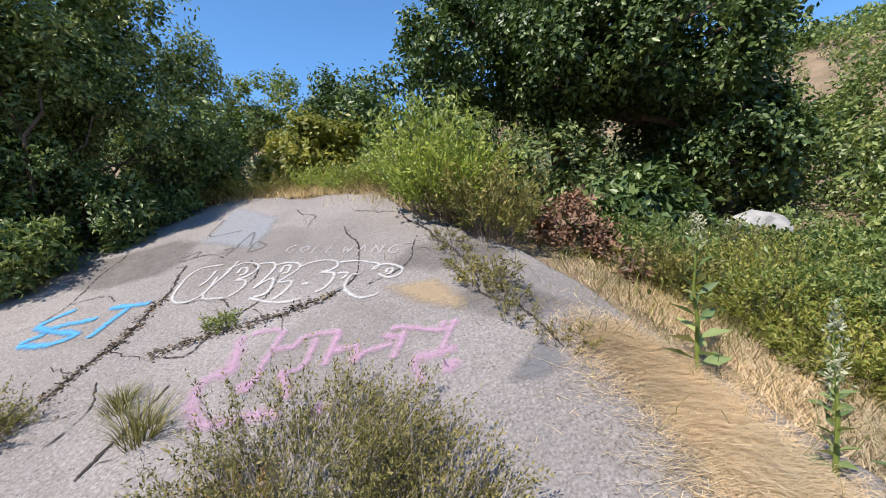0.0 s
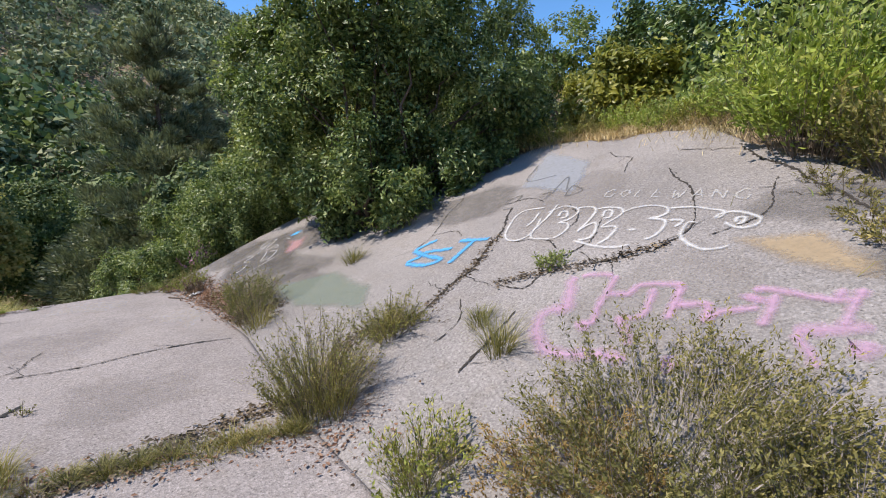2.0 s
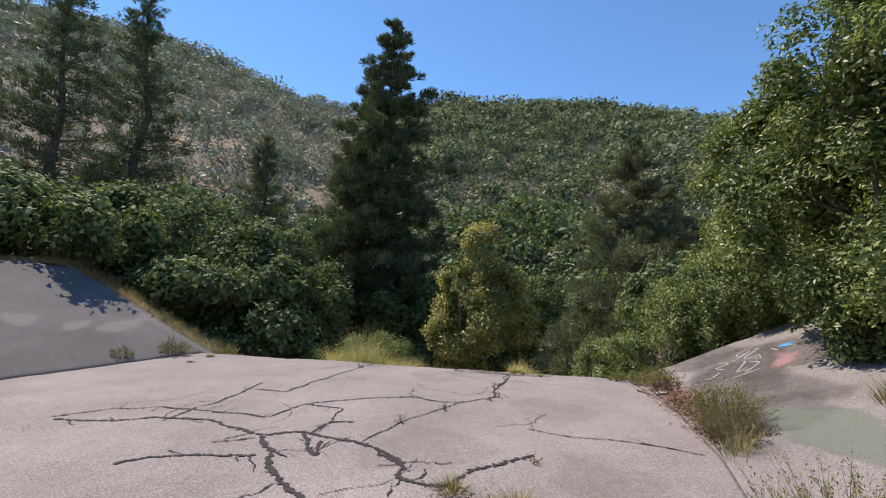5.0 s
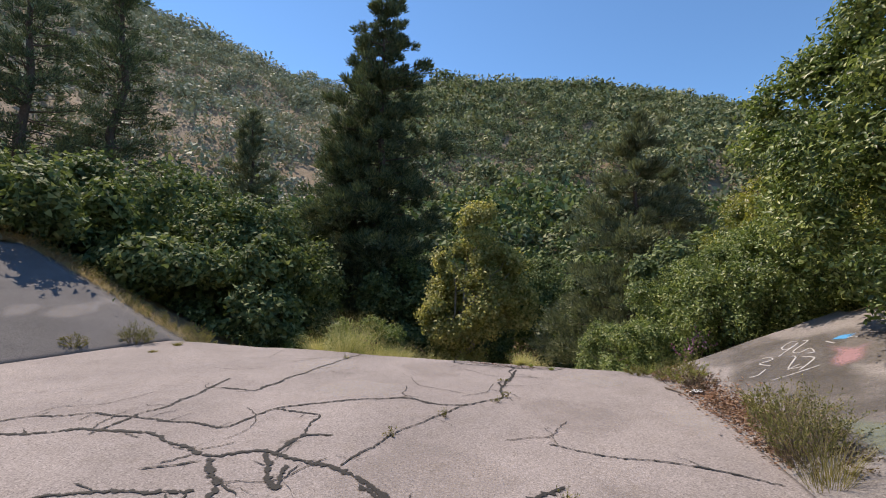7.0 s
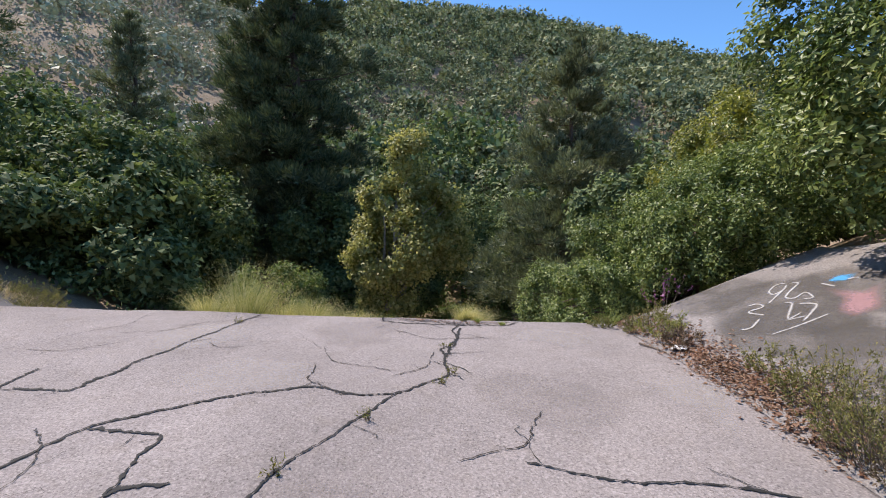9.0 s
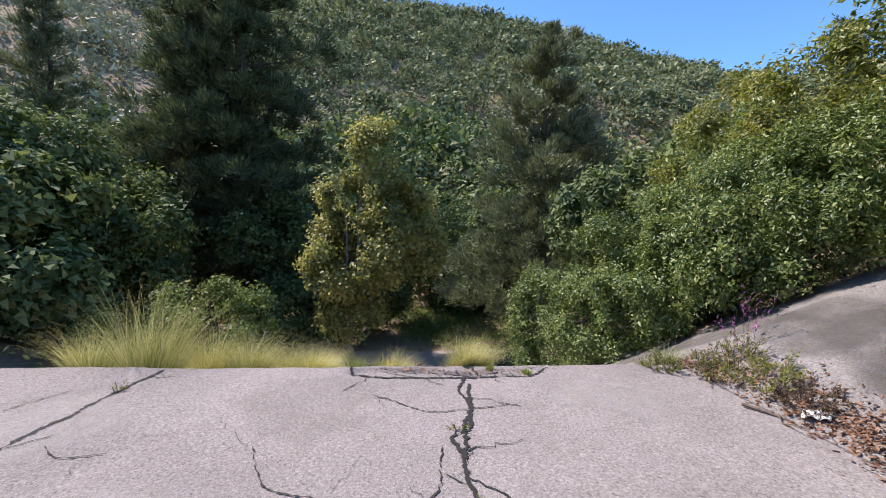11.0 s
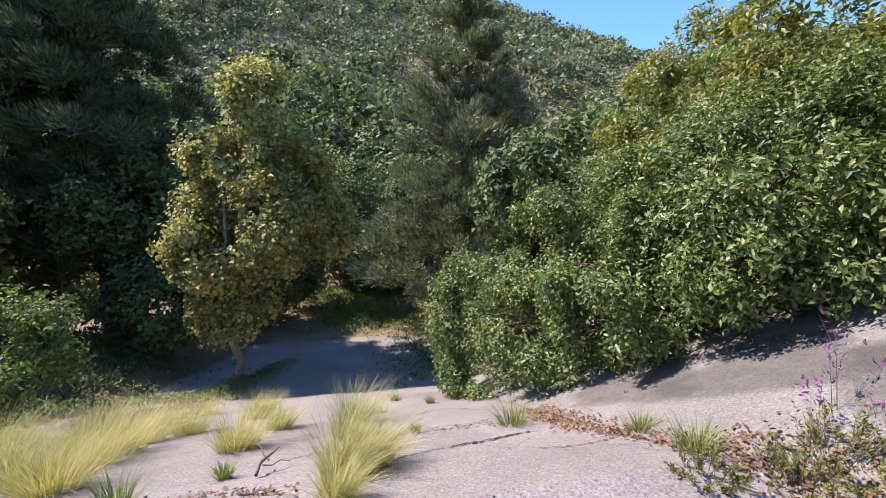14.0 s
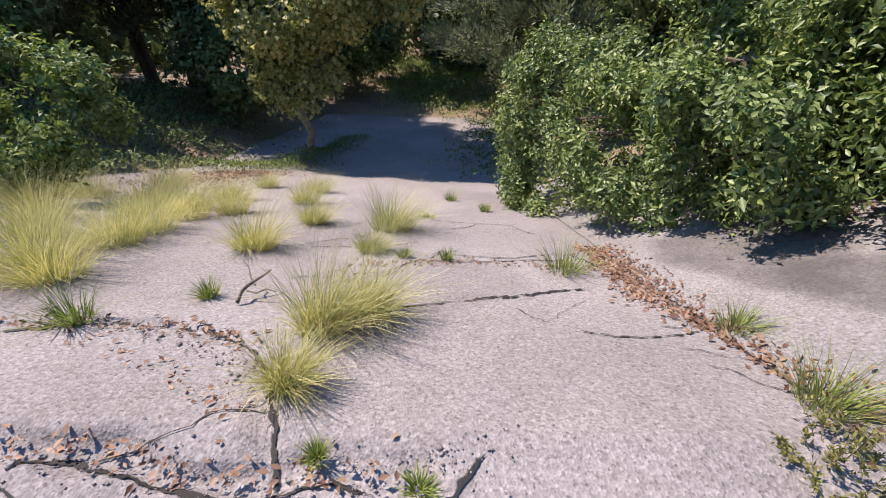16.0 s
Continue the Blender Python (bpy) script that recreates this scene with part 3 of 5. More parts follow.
leafy("sycamore_tree", at(-19.3, 3.2), [((-19.4, 4.0, 0.3), (1.9, 1.9, 1.4)), ((-19.2, 5.1, 1.6), (1.3, 1.2, 1.2)), ((-19.6, 4.2, 3.5), (0.9, 0.8, 1.5)), ((-19.0, 3.0, -0.5), (1.2, 1.1, 1.1)), ((-19.6, 5.9, 0.1), (1.0, 1.1, 0.9)), ((-19.3, 3.3, -2.0), (1.2, 1.0, 1.0)), ((-19.5, 3.3, 2.0), (0.9, 0.9, 1.0))], 38000, M_SYC, 0.125, "yellow-green sycamore tree with sparse leaves", "tree", "", 5, M_BARK_PALE, 0.9, 0.13, 0.28, (-19.3, 3.3, -2.3))
# The last two oaks stand out of view, added to shade the left bank.
SHADE = [(-19, -5.5, 4.6, 3.0), (-16.5, -9, 5.2, 3.0), (-15, -4.3, 2.6, 2.0), (-14.5, -13, 5.5, 3.0), (-22, -9.5, 6.0, 3.4), (-11.5, -9.5, 4.8, 2.4), (-25.0, -1.0, 2.2, 2.4), (-12.5, -6.3, 2.2, 1.7), (-29, 2.5, 1.8, 2.5), (-17.5, 12.0, 3.0, 2.4), (-30, -9, 5, 3.5), (-33, 5.5, 3.0, 3.0), (-38, 9.5, 4.0, 3.2), (-31.5, 14.0, 2.5, 2.4), (-3.5, -13.0, 6.5, 3.2), (-9.0, -13.5, 4.5, 2.4)]
for sx, sy, top, rad in SHADE:
    g = float(ground_z(sx, sy))
    h = top - g
    lob = [((sx + RNG.normal() * rad * 0.4, sy + RNG.normal() * rad * 0.4, g + h * u), (rad * RNG.uniform(0.6, 0.95), rad * RNG.uniform(0.6, 0.95), h * 0.24)) for u in (0.28, 0.5, 0.66, 0.78)]
    leafy("oak_tree", (sx, sy, g), lob, 24000, M_DARK, 0.19, "dense dark green oak tree in the shaded valley", "tree", "valley oaks", 3, M_BARK, 0.75, 0.12, 0.3, (sx, sy, g + h * 0.25), True)
for sx, sy, top, rad in [(-12.8, 0.5, 0.0, 1.2), (-13.4, -1.2, -0.5, 1.1)]:
    g = float(ground_z(sx, sy))
    leafy("valley_shrub", (sx, sy, g), [((sx, sy, (g + top) / 2 + 0.1), (rad, rad, (top - g) * 0.45))], 11000, M_MEADOW, 0.09, "rounded grey-green shrub beside the chute", "shrub", "chute shrubs", 6, aspect=0.5, trunk_r=0.03)

# ---- oak, shrubs and weeds above and beside the bank ----
leafy("oak_tree", at(5.0, 16.0), [((5.2, 15.2, 6.6), (2.6, 2.2, 2.2)), ((8.2, 14.6, 5.6), (1.9, 1.9, 2.4)), ((2.6, 15.8, 6.8), (1.9, 1.8, 1.8)), ((6.5, 16.5, 9.2), (3.0, 2.6, 2.2)), ((8.2, 13.6, 3.6), (1.3, 1.3, 1.3)), ((3.6, 17.0, 9.2), (2.0, 2.0, 1.6)), ((5.5, 13.6, 5.7), (2.1, 1.3, 1.0)), ((7.0, 12.9, 5.5), (1.6, 1.3, 1.1))], 90000, M_OAK, 0.15, "large dark green oak tree on the hillside", "tree", "", 4, M_BARK, 0.6, 0.3, 0.24, (5.0, 15.8, 5.2))
for sx, sy, g2, rx, rz, mat, lab in [(0.4, 15.5, 4.4, 1.7, 1.8, M_OAK, "dense green shrub on the hillside"), (-1.2, 17.5, 4.8, 1.5, 2.0, M_OAK, "dense green shrub on the hillside"), (1.6, 12.8, 3.3, 1.3, 1.2, M_LAUREL, "leafy green hillside shrub with pale flowers"), (-2.8, 19.0, 4.2, 1.3, 1.3, M_LAUREL_Y, "yellow-green shrub on the hillside"), (-5.8, 22.5, 7.2, 1.8, 1.7, M_MEADOW, "pale green hillside shrub under the sky"), (-9.0, 21.0, 6.0, 2.0, 1.8, M_MEADOW, "pale green hillside shrub under the sky"), (-2.6, 24.0, 7.4, 1.6, 1.2, M_CHAPARRAL, "grey-green hillside shrub under the sky"), (-1.0, 13.6, 2.6, 1.0, 0.9, M_LAUREL_Y, "yellow-green weedy shrub behind the bank"),
                              (4.3, 10.0, 1.7, 0.85, 0.6, M_OAK, "low dark green shrub beside the bank"), (12.5, 14.0, 2.2, 2.4, 1.6, M_LAUREL, "bright green spreading shrub on the slope"), (11.0, 10.5, 0.6, 2.2, 1.1, M_LAUREL, "bright green spreading shrub on the slope"), (14.5, 11.0, 1.6, 2.6, 1.5, M_MEADOW, "pale green spreading shrub on the slope"), (8.0, 15.0, 1.8, 2.4, 1.4, M_OAK, "dark green undergrowth below the oak"), (4.2, 13.8, 2.8, 1.5, 1.0, M_DARK, "dark undergrowth below the oak"), (18, 18, 6.0, 3, 2, M_MEADOW, "pale green spreading shrub on the slope")]:
    g = float(ground_z(sx, sy))
    cz = max(g2, g + rz * 0.5)
    leafy("hillside_shrub", (sx, sy, g), [((sx, sy, cz), (rx, rx * 0.85, rz)), ((sx + rx * 0.6, sy + 0.2, cz - rz * 0.35), (rx * 0.6, rx * 0.6, rz * 0.6)), ((sx - rx * 0.6, sy - 0.2, cz - rz * 0.3), (rx * 0.6, rx * 0.6, rz * 0.6))], 9500, mat, 0.15, lab, "shrub", "hillside shrubs", 4, aspect=0.5, trunk_r=0.05)
dead = leafy("dead_shrub", at(3.35, 8.9), [((3.3, 8.9, 1.6), (0.4, 0.5, 0.4)), ((3.6, 8.3, 1.2), (0.35, 0.4, 0.25))], 3400, M_DEAD, 0.075, "dead shrub with dry reddish-brown leaves", "shrub", "", 9, M_TWIG, 0.45, 0.02)


def stalky(name, place, spread, height, n, mat, label, leaf=0.035, per=26, group="weeds", lean=(0, 0), twig=None, bare=0.3, shoots=2):
    """A weedy plant: many upright stalks that fork into shoots, leafy towards their tips."""
    ob = thing(name, place, label, "weed", group)
    b = np.array(place)
    a, r = RNG.random(n) * math.tau, np.sqrt(RNG.random(n))
    root = np.stack([np.cos(a) * r * spread * 0.35, np.sin(a) * r * spread * 0.35, np.zeros(n)], 1)
    root[:, 2] = concrete_z(root[:, 0] + b[0], root[:, 1] + b[1]) - b[2] - 0.02
    way = unit(np.stack([np.cos(a) * r * spread / height * 0.75 + lean[0], np.sin(a) * r * spread / height * 0.75 + lean[1], np.ones(n)], 1) + RNG.normal(size=(n, 3)) * 0.16)
    ln = height * RNG.uniform(0.4, 1.12, n) * (1.1 - 0.35 * r)
    k = np.repeat(np.arange(n), shoots)
    u = RNG.uniform(0.3, 0.75, (len(k), 1))
    sroot = root[k] + way[k] * ln[k, None] * u
    sway = unit(way[k] + RNG.normal(size=(len(k), 3)) * 0.32)
    sln = ln[k] * RNG.uniform(0.25, 0.55, len(k))
    A, W, Q = np.concatenate([root, sroot]), np.concatenate([way, sway]), np.concatenate([ln, sln])
    v, q = ribbons(A, W, Q, np.concatenate([np.full(n, 0.007), np.full(len(k), 0.0045)]), 0.06, 3)
    part("stalk", np_mesh("stalk", v, q, twig or M_TWIG), ob)
    m = max(4, int(per / (1 + shoots * 0.55)))
    low = np.concatenate([np.full(n, bare), np.full(len(k), 0.1)])[:, None, None]
    t = low + (1 - low) * RNG.random((len(A), m, 1)) ** 0.8
    p = (A[:, None] + W[:, None] * Q[:, None, None] * t).reshape(-1, 3) + RNG.normal(size=(len(A) * m, 3)) * 0.006
    w = np.repeat(W, m, 0) * 0.9 + RNG.normal(size=(len(p), 3)) * 0.6
    size = leaf * RNG.uniform(0.5, 1.3, len(p))
    v, f = leaves(p, w, size, size * 0.36)
    part("foliage", np_mesh("foliage", v, f, mat), ob)
    return ob


def cz(x, y):
    return (x, y, float(concrete_z(x, y)))


stalky("dry_sage", cz(1.2, 5.75), 1.05, 0.66, 300, M_SAGE, "wide dry sage shrub with green-yellow tips on the concrete", 0.022, 52, twig=M_GREYTWIG, bare=0.45, shoots=3)
stalky("dry_sage", cz(1.7, 5.6), 0.7, 0.5, 180, M_SAGE, "dry sage shrub with bare grey twigs on the concrete", 0.022, 34, twig=M_GREYTWIG, bare=0.6, shoots=3)
stalky("dry_sage", cz(0.85, 5.55), 0.6, 0.42, 130, M_RUST, "dry sage shrub with rust-coloured tips on the concrete", 0.021, 40, twig=M_GREYTWIG, bare=0.4)
stalky("dry_sage", cz(2.15, 5.35), 0.6, 0.2, 40, M_WEED, "low creeping weed spreading over the concrete", 0.03, 22, lean=(0.8, 0.1))
stalky("tall_weed", cz(-1.12, 5.68), 0.62, 0.68, 230, M_WEED, "bushy green weed growing from the slab joint", 0.02, 30, bare=0.15)
stalky("tall_weed", cz(-0.85, 5.75), 0.5, 0.4, 60, M_TWIGLEAF, "dead brown weed stalks beside the bushy weed", 0.016, 10, lean=(0.6, 0.2), bare=0.5)
stalky("tall_weed", cz(0.15, 5.4), 0.42, 0.4, 60, M_BRIGHTWEED, "low bright green weed with orange base on the slab joint", 0.03, 22, bare=0.15)
stalky("tall_weed", cz(0.35, 5.4), 0.5, 0.22, 34, M_TWIGLEAF, "dead brown sprawling weed beside the green one", 0.02, 12, lean=(0.9, 0.1), bare=0.3)
stalky("tall_weed", cz(-1.05, 6.42), 0.45, 0.36, 120, M_WEED, "green weed in a crack of the bank", 0.022, 24, bare=0.15)
stalky("tall_weed", cz(-0.8, 6.55), 0.4, 0.16, 26, M_TWIGLEAF, "dead brown weed in a crack of the bank", 0.02, 10, lean=(0.7, 0.3))
stalky("small_weed", cz(0.03, 7.3), 0.22, 0.16, 34, M_GREENGRASS, "small green weed in a bank crack", 0.03, 14)
stalky("bright_weed", cz(1.75, 9.1), 0.95, 1.35, 240, M_BRIGHT, "tall bright yellow-green weed at the edge of the bank", 0.075, 30)
stalky("bright_weed", cz(2.35, 8.6), 0.8, 0.95, 150, M_WEED, "tall pale weed with seed stalks at the edge of the bank", 0.06, 24)
stalky("bright_weed", cz(1.1, 10.3), 0.8, 0.8, 90, M_BRIGHT, "yellow-green weed at the top of the bank", 0.06, 24)
stalky("bright_weed", cz(-0.4, 11.3), 0.7, 0.55, 70, M_BRIGHT, "yellow-green weed at the top of the bank", 0.05, 22)
for x, y, h, mat in [(-2.0, 11.2, 0.4, M_WEED), (-1.5, 11.15, 0.5, M_BRIGHTWEED), (-0.9, 11.2, 0.45, M_WEED), (0.2, 10.8, 0.5, M_BRIGHT), (0.7, 10.5, 0.55, M_BRIGHTWEED), (-2.4, 11.0, 0.35, M_SAGE)]:
    stalky("crest_weed", at(x, y, 0.02), 0.7, h, 90, mat, "yellow-green weed along the top of the bank", 0.04, 26, "bank top weeds", bare=0.1)
stalky("flowering_weed", cz(-6.85, 7.3), 0.28, 0.72, 6, M_PURPLE, "slender weed with purple flower spikes", 0.04, 16)
stalky("seam_weed", cz(2.15, 7.4), 0.45, 0.3, 50, M_SAGE, "dry weed along the seam of the bank", 0.03, 18)


def clump(name, place, height, spread, n, mat, label, width=0.006, bend=0.45, lean=(0, 0), group="grass clumps", zf=concrete_z):
    """A clump of grass: thin arching blades from one root."""
    a, r = RNG.random(n) * math.tau, RNG.random(n) ** 0.6
    root = np.stack([np.cos(a) * r * spread * 0.3, np.sin(a) * r * spread * 0.3, np.zeros(n)], 1)
    b = np.array(place)
    root[:, 2] = zf(root[:, 0] + b[0], root[:, 1] + b[1]) - b[2] - 0.01
    way = np.stack([np.cos(a) * r * spread / height * 0.5 + lean[0], np.sin(a) * r * spread / height * 0.5 + lean[1], np.ones(n)], 1) + RNG.normal(size=(n, 3)) * 0.14
    v, q = ribbons(root, unit(way), height * RNG.uniform(0.55, 1.15, n), width, bend * RNG.uniform(0.4, 1.3, n), 3)
    ob = new(name, np_mesh(name, v, q, mat))
    ob.matrix_world = pose(*place)
    return tagged(ob, label, "grass", group)


FOUNTAIN = [(-8.7, 1.2, 1.25, 0.9), (-8.9, 0.5, 0.75, 0.7), (-8.9, 2.2, 0.72, 0.65), (-9.2, 1.7, 0.8, 0.7), (-9.1, 2.9, 0.5, 0.5),
            (-9.5, 2.55, 0.62, 0.7), (-9.95, 2.8, 0.62, 0.65), (-10.4, 2.85, 0.62, 0.65), (-11.1, 2.9, 0.62, 0.6), (-9.8, 3.97, 0.58, 0.5), (-12.2, 4.05, 0.5, 0.45), (-10.8, 4.35, 0.48, 0.42), (-13.4, 4.1, 0.5, 0.45), (-10.5, 5.2, 0.68, 0.62), (-9.65, 4.98, 0.3, 0.3),
            (-8.2, 4.72, 0.6, 0.34), (-8.35, 4.95, 0.52, 0.32), (-7.72, 4.63, 0.32, 0.22), (-10.0, 1.3, 0.75, 0.75), (-10.7, 0.7, 0.75, 0.75), (-11.5, 2.25, 0.65, 0.65), (-11.7, 2.75, 0.6, 0.6), (-11.4, 3.3, 0.55, 0.5), (-12.2, 0.6, 0.75, 0.75), (-12.9, 0.5, 0.7, 0.7), (-12.6, 1.1, 0.7, 0.7), (-12.6, 1.95, 0.65, 0.65), (-12.5, 2.95, 0.55, 0.5), (-13.8, 1.6, 0.65, 0.65), (-14.0, 3.1, 0.5, 0.5), (-9.4, 0.3, 0.65, 0.6), (-10.3, 2.0, 0.65, 0.65), (-11.1, 1.5, 0.7, 0.7)]
for x, y, h, s in FOUNTAIN:
    clump("fountain_grass", cz(x, y), h * RNG.uniform(0.95, 1.1), s * RNG.uniform(1.0, 1.25), 640, M_FOUNTAIN, "pale yellow-green fountain grass clump on broken concrete", 0.004, 0.42, (0.1, 0.16), "fountain grass clumps")
    if x > -10.9:
        clump("grass_root", cz(x, y), h * 0.5, s * 0.9, 160, M_GREENGRASS, "green young blades at the foot of a fountain grass clump", 0.005, 0.3, (0.05, 0.08), "fountain grass clumps")
GREEN_TUFTS = [(-8.98, 6.5, 0.36, 0.42), (-8.4, 3.46, 0.28, 0.3), (-8.7, 3.99, 0.17, 0.14), (-9.44, 5.25, 0.14, 0.14), (-9.34, 5.6, 0.14, 0.12), (-12.55, 6.3, 0.25, 0.24), (-11.16, 5.7, 0.12, 0.25), (-11.6, 6.6, 0.2, 0.18), (-7.35, 4.78, 0.09, 0.07), (-7.2, 5.1, 0.07, 0.1), (-7.3, 6.75, 0.3, 0.3), (-7.9, 6.95, 0.2, 0.26)]
for x, y, h, s in GREEN_TUFTS:
    clump("grass_tuft", cz(x, y), h, s, 170, M_GREENGRASS, "small green grass tuft in a concrete crack", 0.006, 0.4)
for x, y, h, s in [(0.05, 6.35, 0.32, 0.35), (-3.0, 7.72, 0.3, 0.4), (-8.3, -2.3, 0.14, 0.2), (-7.6, -2.3, 0.08, 0.2), (-0.25, 6.6, 0.2, 0.3), (-2.2, 3.6, 0.2, 0.3), (-2.0, 4.1, 0.2, 0.3)]:
    clump("dry_tuft", cz(x, y), h, s, 190, M_SAGE, "dry yellow grass tuft in a concrete crack", 0.006, 0.5)
for k in range(44):
    u = k / 43
    x, y = -1.95 + 1.05 * u + RNG.normal() * 0.05, 3.8 + 1.7 * u + RNG.normal() * 0.06
    clump("joint_grass", cz(x, y), 0.12 + 0.05 * RNG.random(), 0.2, 70, M_SAGE, "low dry grass along the slab joint", 0.005, 0.6)


def field(name, n, sample, zf, height, mat, label, width=0.008, bend=0.5, upright=1.0):
    """Uncounted grass over a stretch of ground, as one mesh."""
    xy = sample(n)
    base = np.stack([xy[:, 0], xy[:, 1], zf(xy[:, 0], xy[:, 1]) - 0.03], 1)
    a = RNG.random(len(xy)) * math.tau
    way = np.stack([np.cos(a) * 0.5, np.sin(a) * 0.5, np.full(len(xy), upright)], 1)
    v, q = ribbons(base + [0, 0, 0.035 * (upright < 0.5)], unit(way), height * RNG.uniform(0.4, 1.2, len(xy)), width, bend, 2)
    return tagged(new(name, np_mesh(name, v, q, mat)), label, "grass", kind="stuff")


def strip(pts, wide):
    """Random places along a broken line, spread sideways."""
    P = np.array(pts, float)
    seg = np.linalg.norm(np.diff(P, axis=0), axis=1)
    def sample(n):
        s = RNG.random(n) * seg.sum()
        i = np.clip(np.searchsorted(np.cumsum(seg), s), 0, len(seg) - 1)
        t = RNG.random(n)[:, None]
        return P[i] * (1 - t) + P[i + 1] * t + RNG.normal(size=(n, 2)) * wide
    return sample


def low_z(x, y):
    return ground_z(x, y)


field("straw_grass", 19000, strip([(3.3, 8.1), (3.75, 7.0), (4.0, 6.2), (4.1, 5.4), (4.0, 4.6)], 0.16), low_z, 0.11, M_DRYSTRAW, "flattened dry straw beside the bank", 0.005)
field("straw_grass", 11000, strip([(2.92, 6.85), (3.02, 6.53), (3.12, 6.04), (3.15, 5.69), (3.18, 5.34)], 0.12), low_z, 0.16, M_DRYSTRAW, "thick flattened dry straw over the edge of the bank", 0.005, 0.3, 0.22)
field("straw_grass", 12000, strip([(2.92, 6.85), (3.02, 6.53), (3.12, 6.04), (3.15, 5.69), (3.18, 5.34)], 0.23), low_z, 0.16, M_DRYSTRAW, "thinly scattered dry straw over the edge of the bank", 0.0035, 0.3, 0.22)
field("straw_grass", 9000, strip([(4.2, 6.3), (4.6, 5.5), (4.9, 4.8)], 0.28), low_z, 0.25, M_DRYSTRAW, "dry straw grass beside the bank", 0.005)
field("straw_grass", 4500, strip([(-3.5, 11.6), (-1.5, 11.3), (0.5, 10.8), (1.3, 9.8)], 0.3), low_z, 0.35, M_STRAW, "dry grass along the top of the bank")
field("green_meadow", 19000, strip([(4.2, 9.0), (4.6, 7.6), (5.4, 6.4), (7.5, 6.0), (9, 5.0)], 0.8), low_z, 0.34, M_WEED, "thick green weeds on the slope beside the bank", 0.006)
field("green_meadow", 8000, strip([(6.0, 9.5), (8.0, 8.5), (11, 7.5)], 1.2), low_z, 0.5, M_MEADOW, "thick green weeds on the slope beside the bank", 0.014)
field("straw_grass", 5000, strip([(-9.0, -9.5), (-10.2, -7.2), (-10.1, -5.2), (-9.8, -3.4), (-9.9, -2.4)], 0.2), low_z, 0.32, M_STRAW, "dry grass along the top of the shaded bank")
field("streambed_grass", 9000, strip([(-30, 8.2), (-36, 11)], 1.3), low_z, 0.6, M_GREENGRASS, "green and straw grass in the stream bed", 0.03)


def mound(name, n, sample, height, mat, leaf, label):
    """Low leafy undergrowth over a stretch of ground, as one mesh."""
    xy = sample(n)
    z = ground_z(xy[:, 0], xy[:, 1]) + height * (0.55 + 0.45 * wave(xy[:, 0], xy[:, 1], 2.6)) * RNG.random(n) ** 0.4
    p = np.stack([xy[:, 0], xy[:, 1], z], 1)
    flat = height < 0.05
    w = RNG.normal(size=(n, 3)) * [1, 1, 0.2 if flat else 1] + [0, 0, 0.05 if flat else 0.7]
    size = leaf * RNG.uniform(0.6, 1.3, n)
    v, f = leaves(p, w, size, size * 0.5, 0.25, np.tile([0.0, 0.0, 2.5 if flat else 0.6], (n, 1)))
    return tagged(new(name, np_mesh(name, v, f, mat)), label, "undergrowth", kind="stuff")


for x, y, wide, h, mat in [(3.9, 8.0, 0.7, 0.5, M_WEED), (4.4, 7.4, 0.8, 0.55, M_BRIGHTWEED), (4.2, 8.7, 0.8, 0.6, M_MEADOW), (5.0, 8.2, 0.9, 0.65, M_BRIGHTWEED), (5.2, 7.2, 0.9, 0.5, M_WEED), (4.4, 6.7, 0.7, 0.4, M_BRIGHTWEED), (5.0, 6.4, 0.8, 0.45, M_WEED), (5.9, 8.0, 0.9, 0.6, M_MEADOW), (6.0, 6.8, 0.9, 0.5, M_BRIGHTWEED), (5.2, 9.3, 0.9, 0.7, M_WEED), (6.2, 9.2, 0.9, 0.6, M_BRIGHTWEED)]:
    stalky("slope_weed", at(x, y), wide, h, 110, mat, "bushy yellow-green weed on the slope beside the bank", 0.045, 30, "slope weeds", bare=0.1)
mound("undergrowth", 40000, strip([(4.4, 9.6), (4.9, 8.2), (5.8, 7.2), (7.0, 6.8), (10, 6)], 0.5), 0.5, M_MEADOW, 0.045, "tangled green undergrowth beside the bank")
mound("undergrowth", 22000, strip([(5.5, 10.5), (8, 9.5), (12, 8.5)], 1.1), 0.8, M_LAUREL, 0.08, "tangled green undergrowth on the slope")
mound("undergrowth", 9000, strip([(-26, 13), (-30, 9.5), (-34, 7), (-38, 13)], 1.8), 0.6, M_MEADOW, 0.14, "shaded green undergrowth at the end of the stream bed")
mound("undergrowth", 14000, strip([(-14, -4), (-18, -2), (-24, -2)], 1.6), 0.6, M_DARK, 0.12, "dark undergrowth in the valley")
mound("undergrowth", 9000, strip([(-17, 9), (-24, 11.5), (-32, 15)], 1.0), 0.7, M_DARK, 0.12, "dark undergrowth beside the stream bed")
mound("undergrowth", 4500, strip([(-16.2, 1.4), (-17.8, 2.7), (-19, 3.4), (-22, 4.6)], 0.35), 0.5, M_MEADOW, 0.07, "low green undergrowth at the foot of the sycamore")
mound("leaf_litter", 7000, strip([(-14.2, 1.6), (-15.5, 1.6), (-17.6, 2.4), (-20, 3.2), (-24, 4.4)], 0.55), 0.03, M_DEAD, 0.07, "reddish dry leaf litter below the sycamore")
mound("leaf_litter", 2100, strip([(-3.6, 6.4), (-5.0, 6.75), (-5.9, 6.85), (-7.0, 6.8), (-7.7, 6.85), (-8.9, 7.05), (-9.6, 7.2)], 0.06), 0.02, M_DEAD, 0.04, "reddish dry leaf litter along the bank foot")
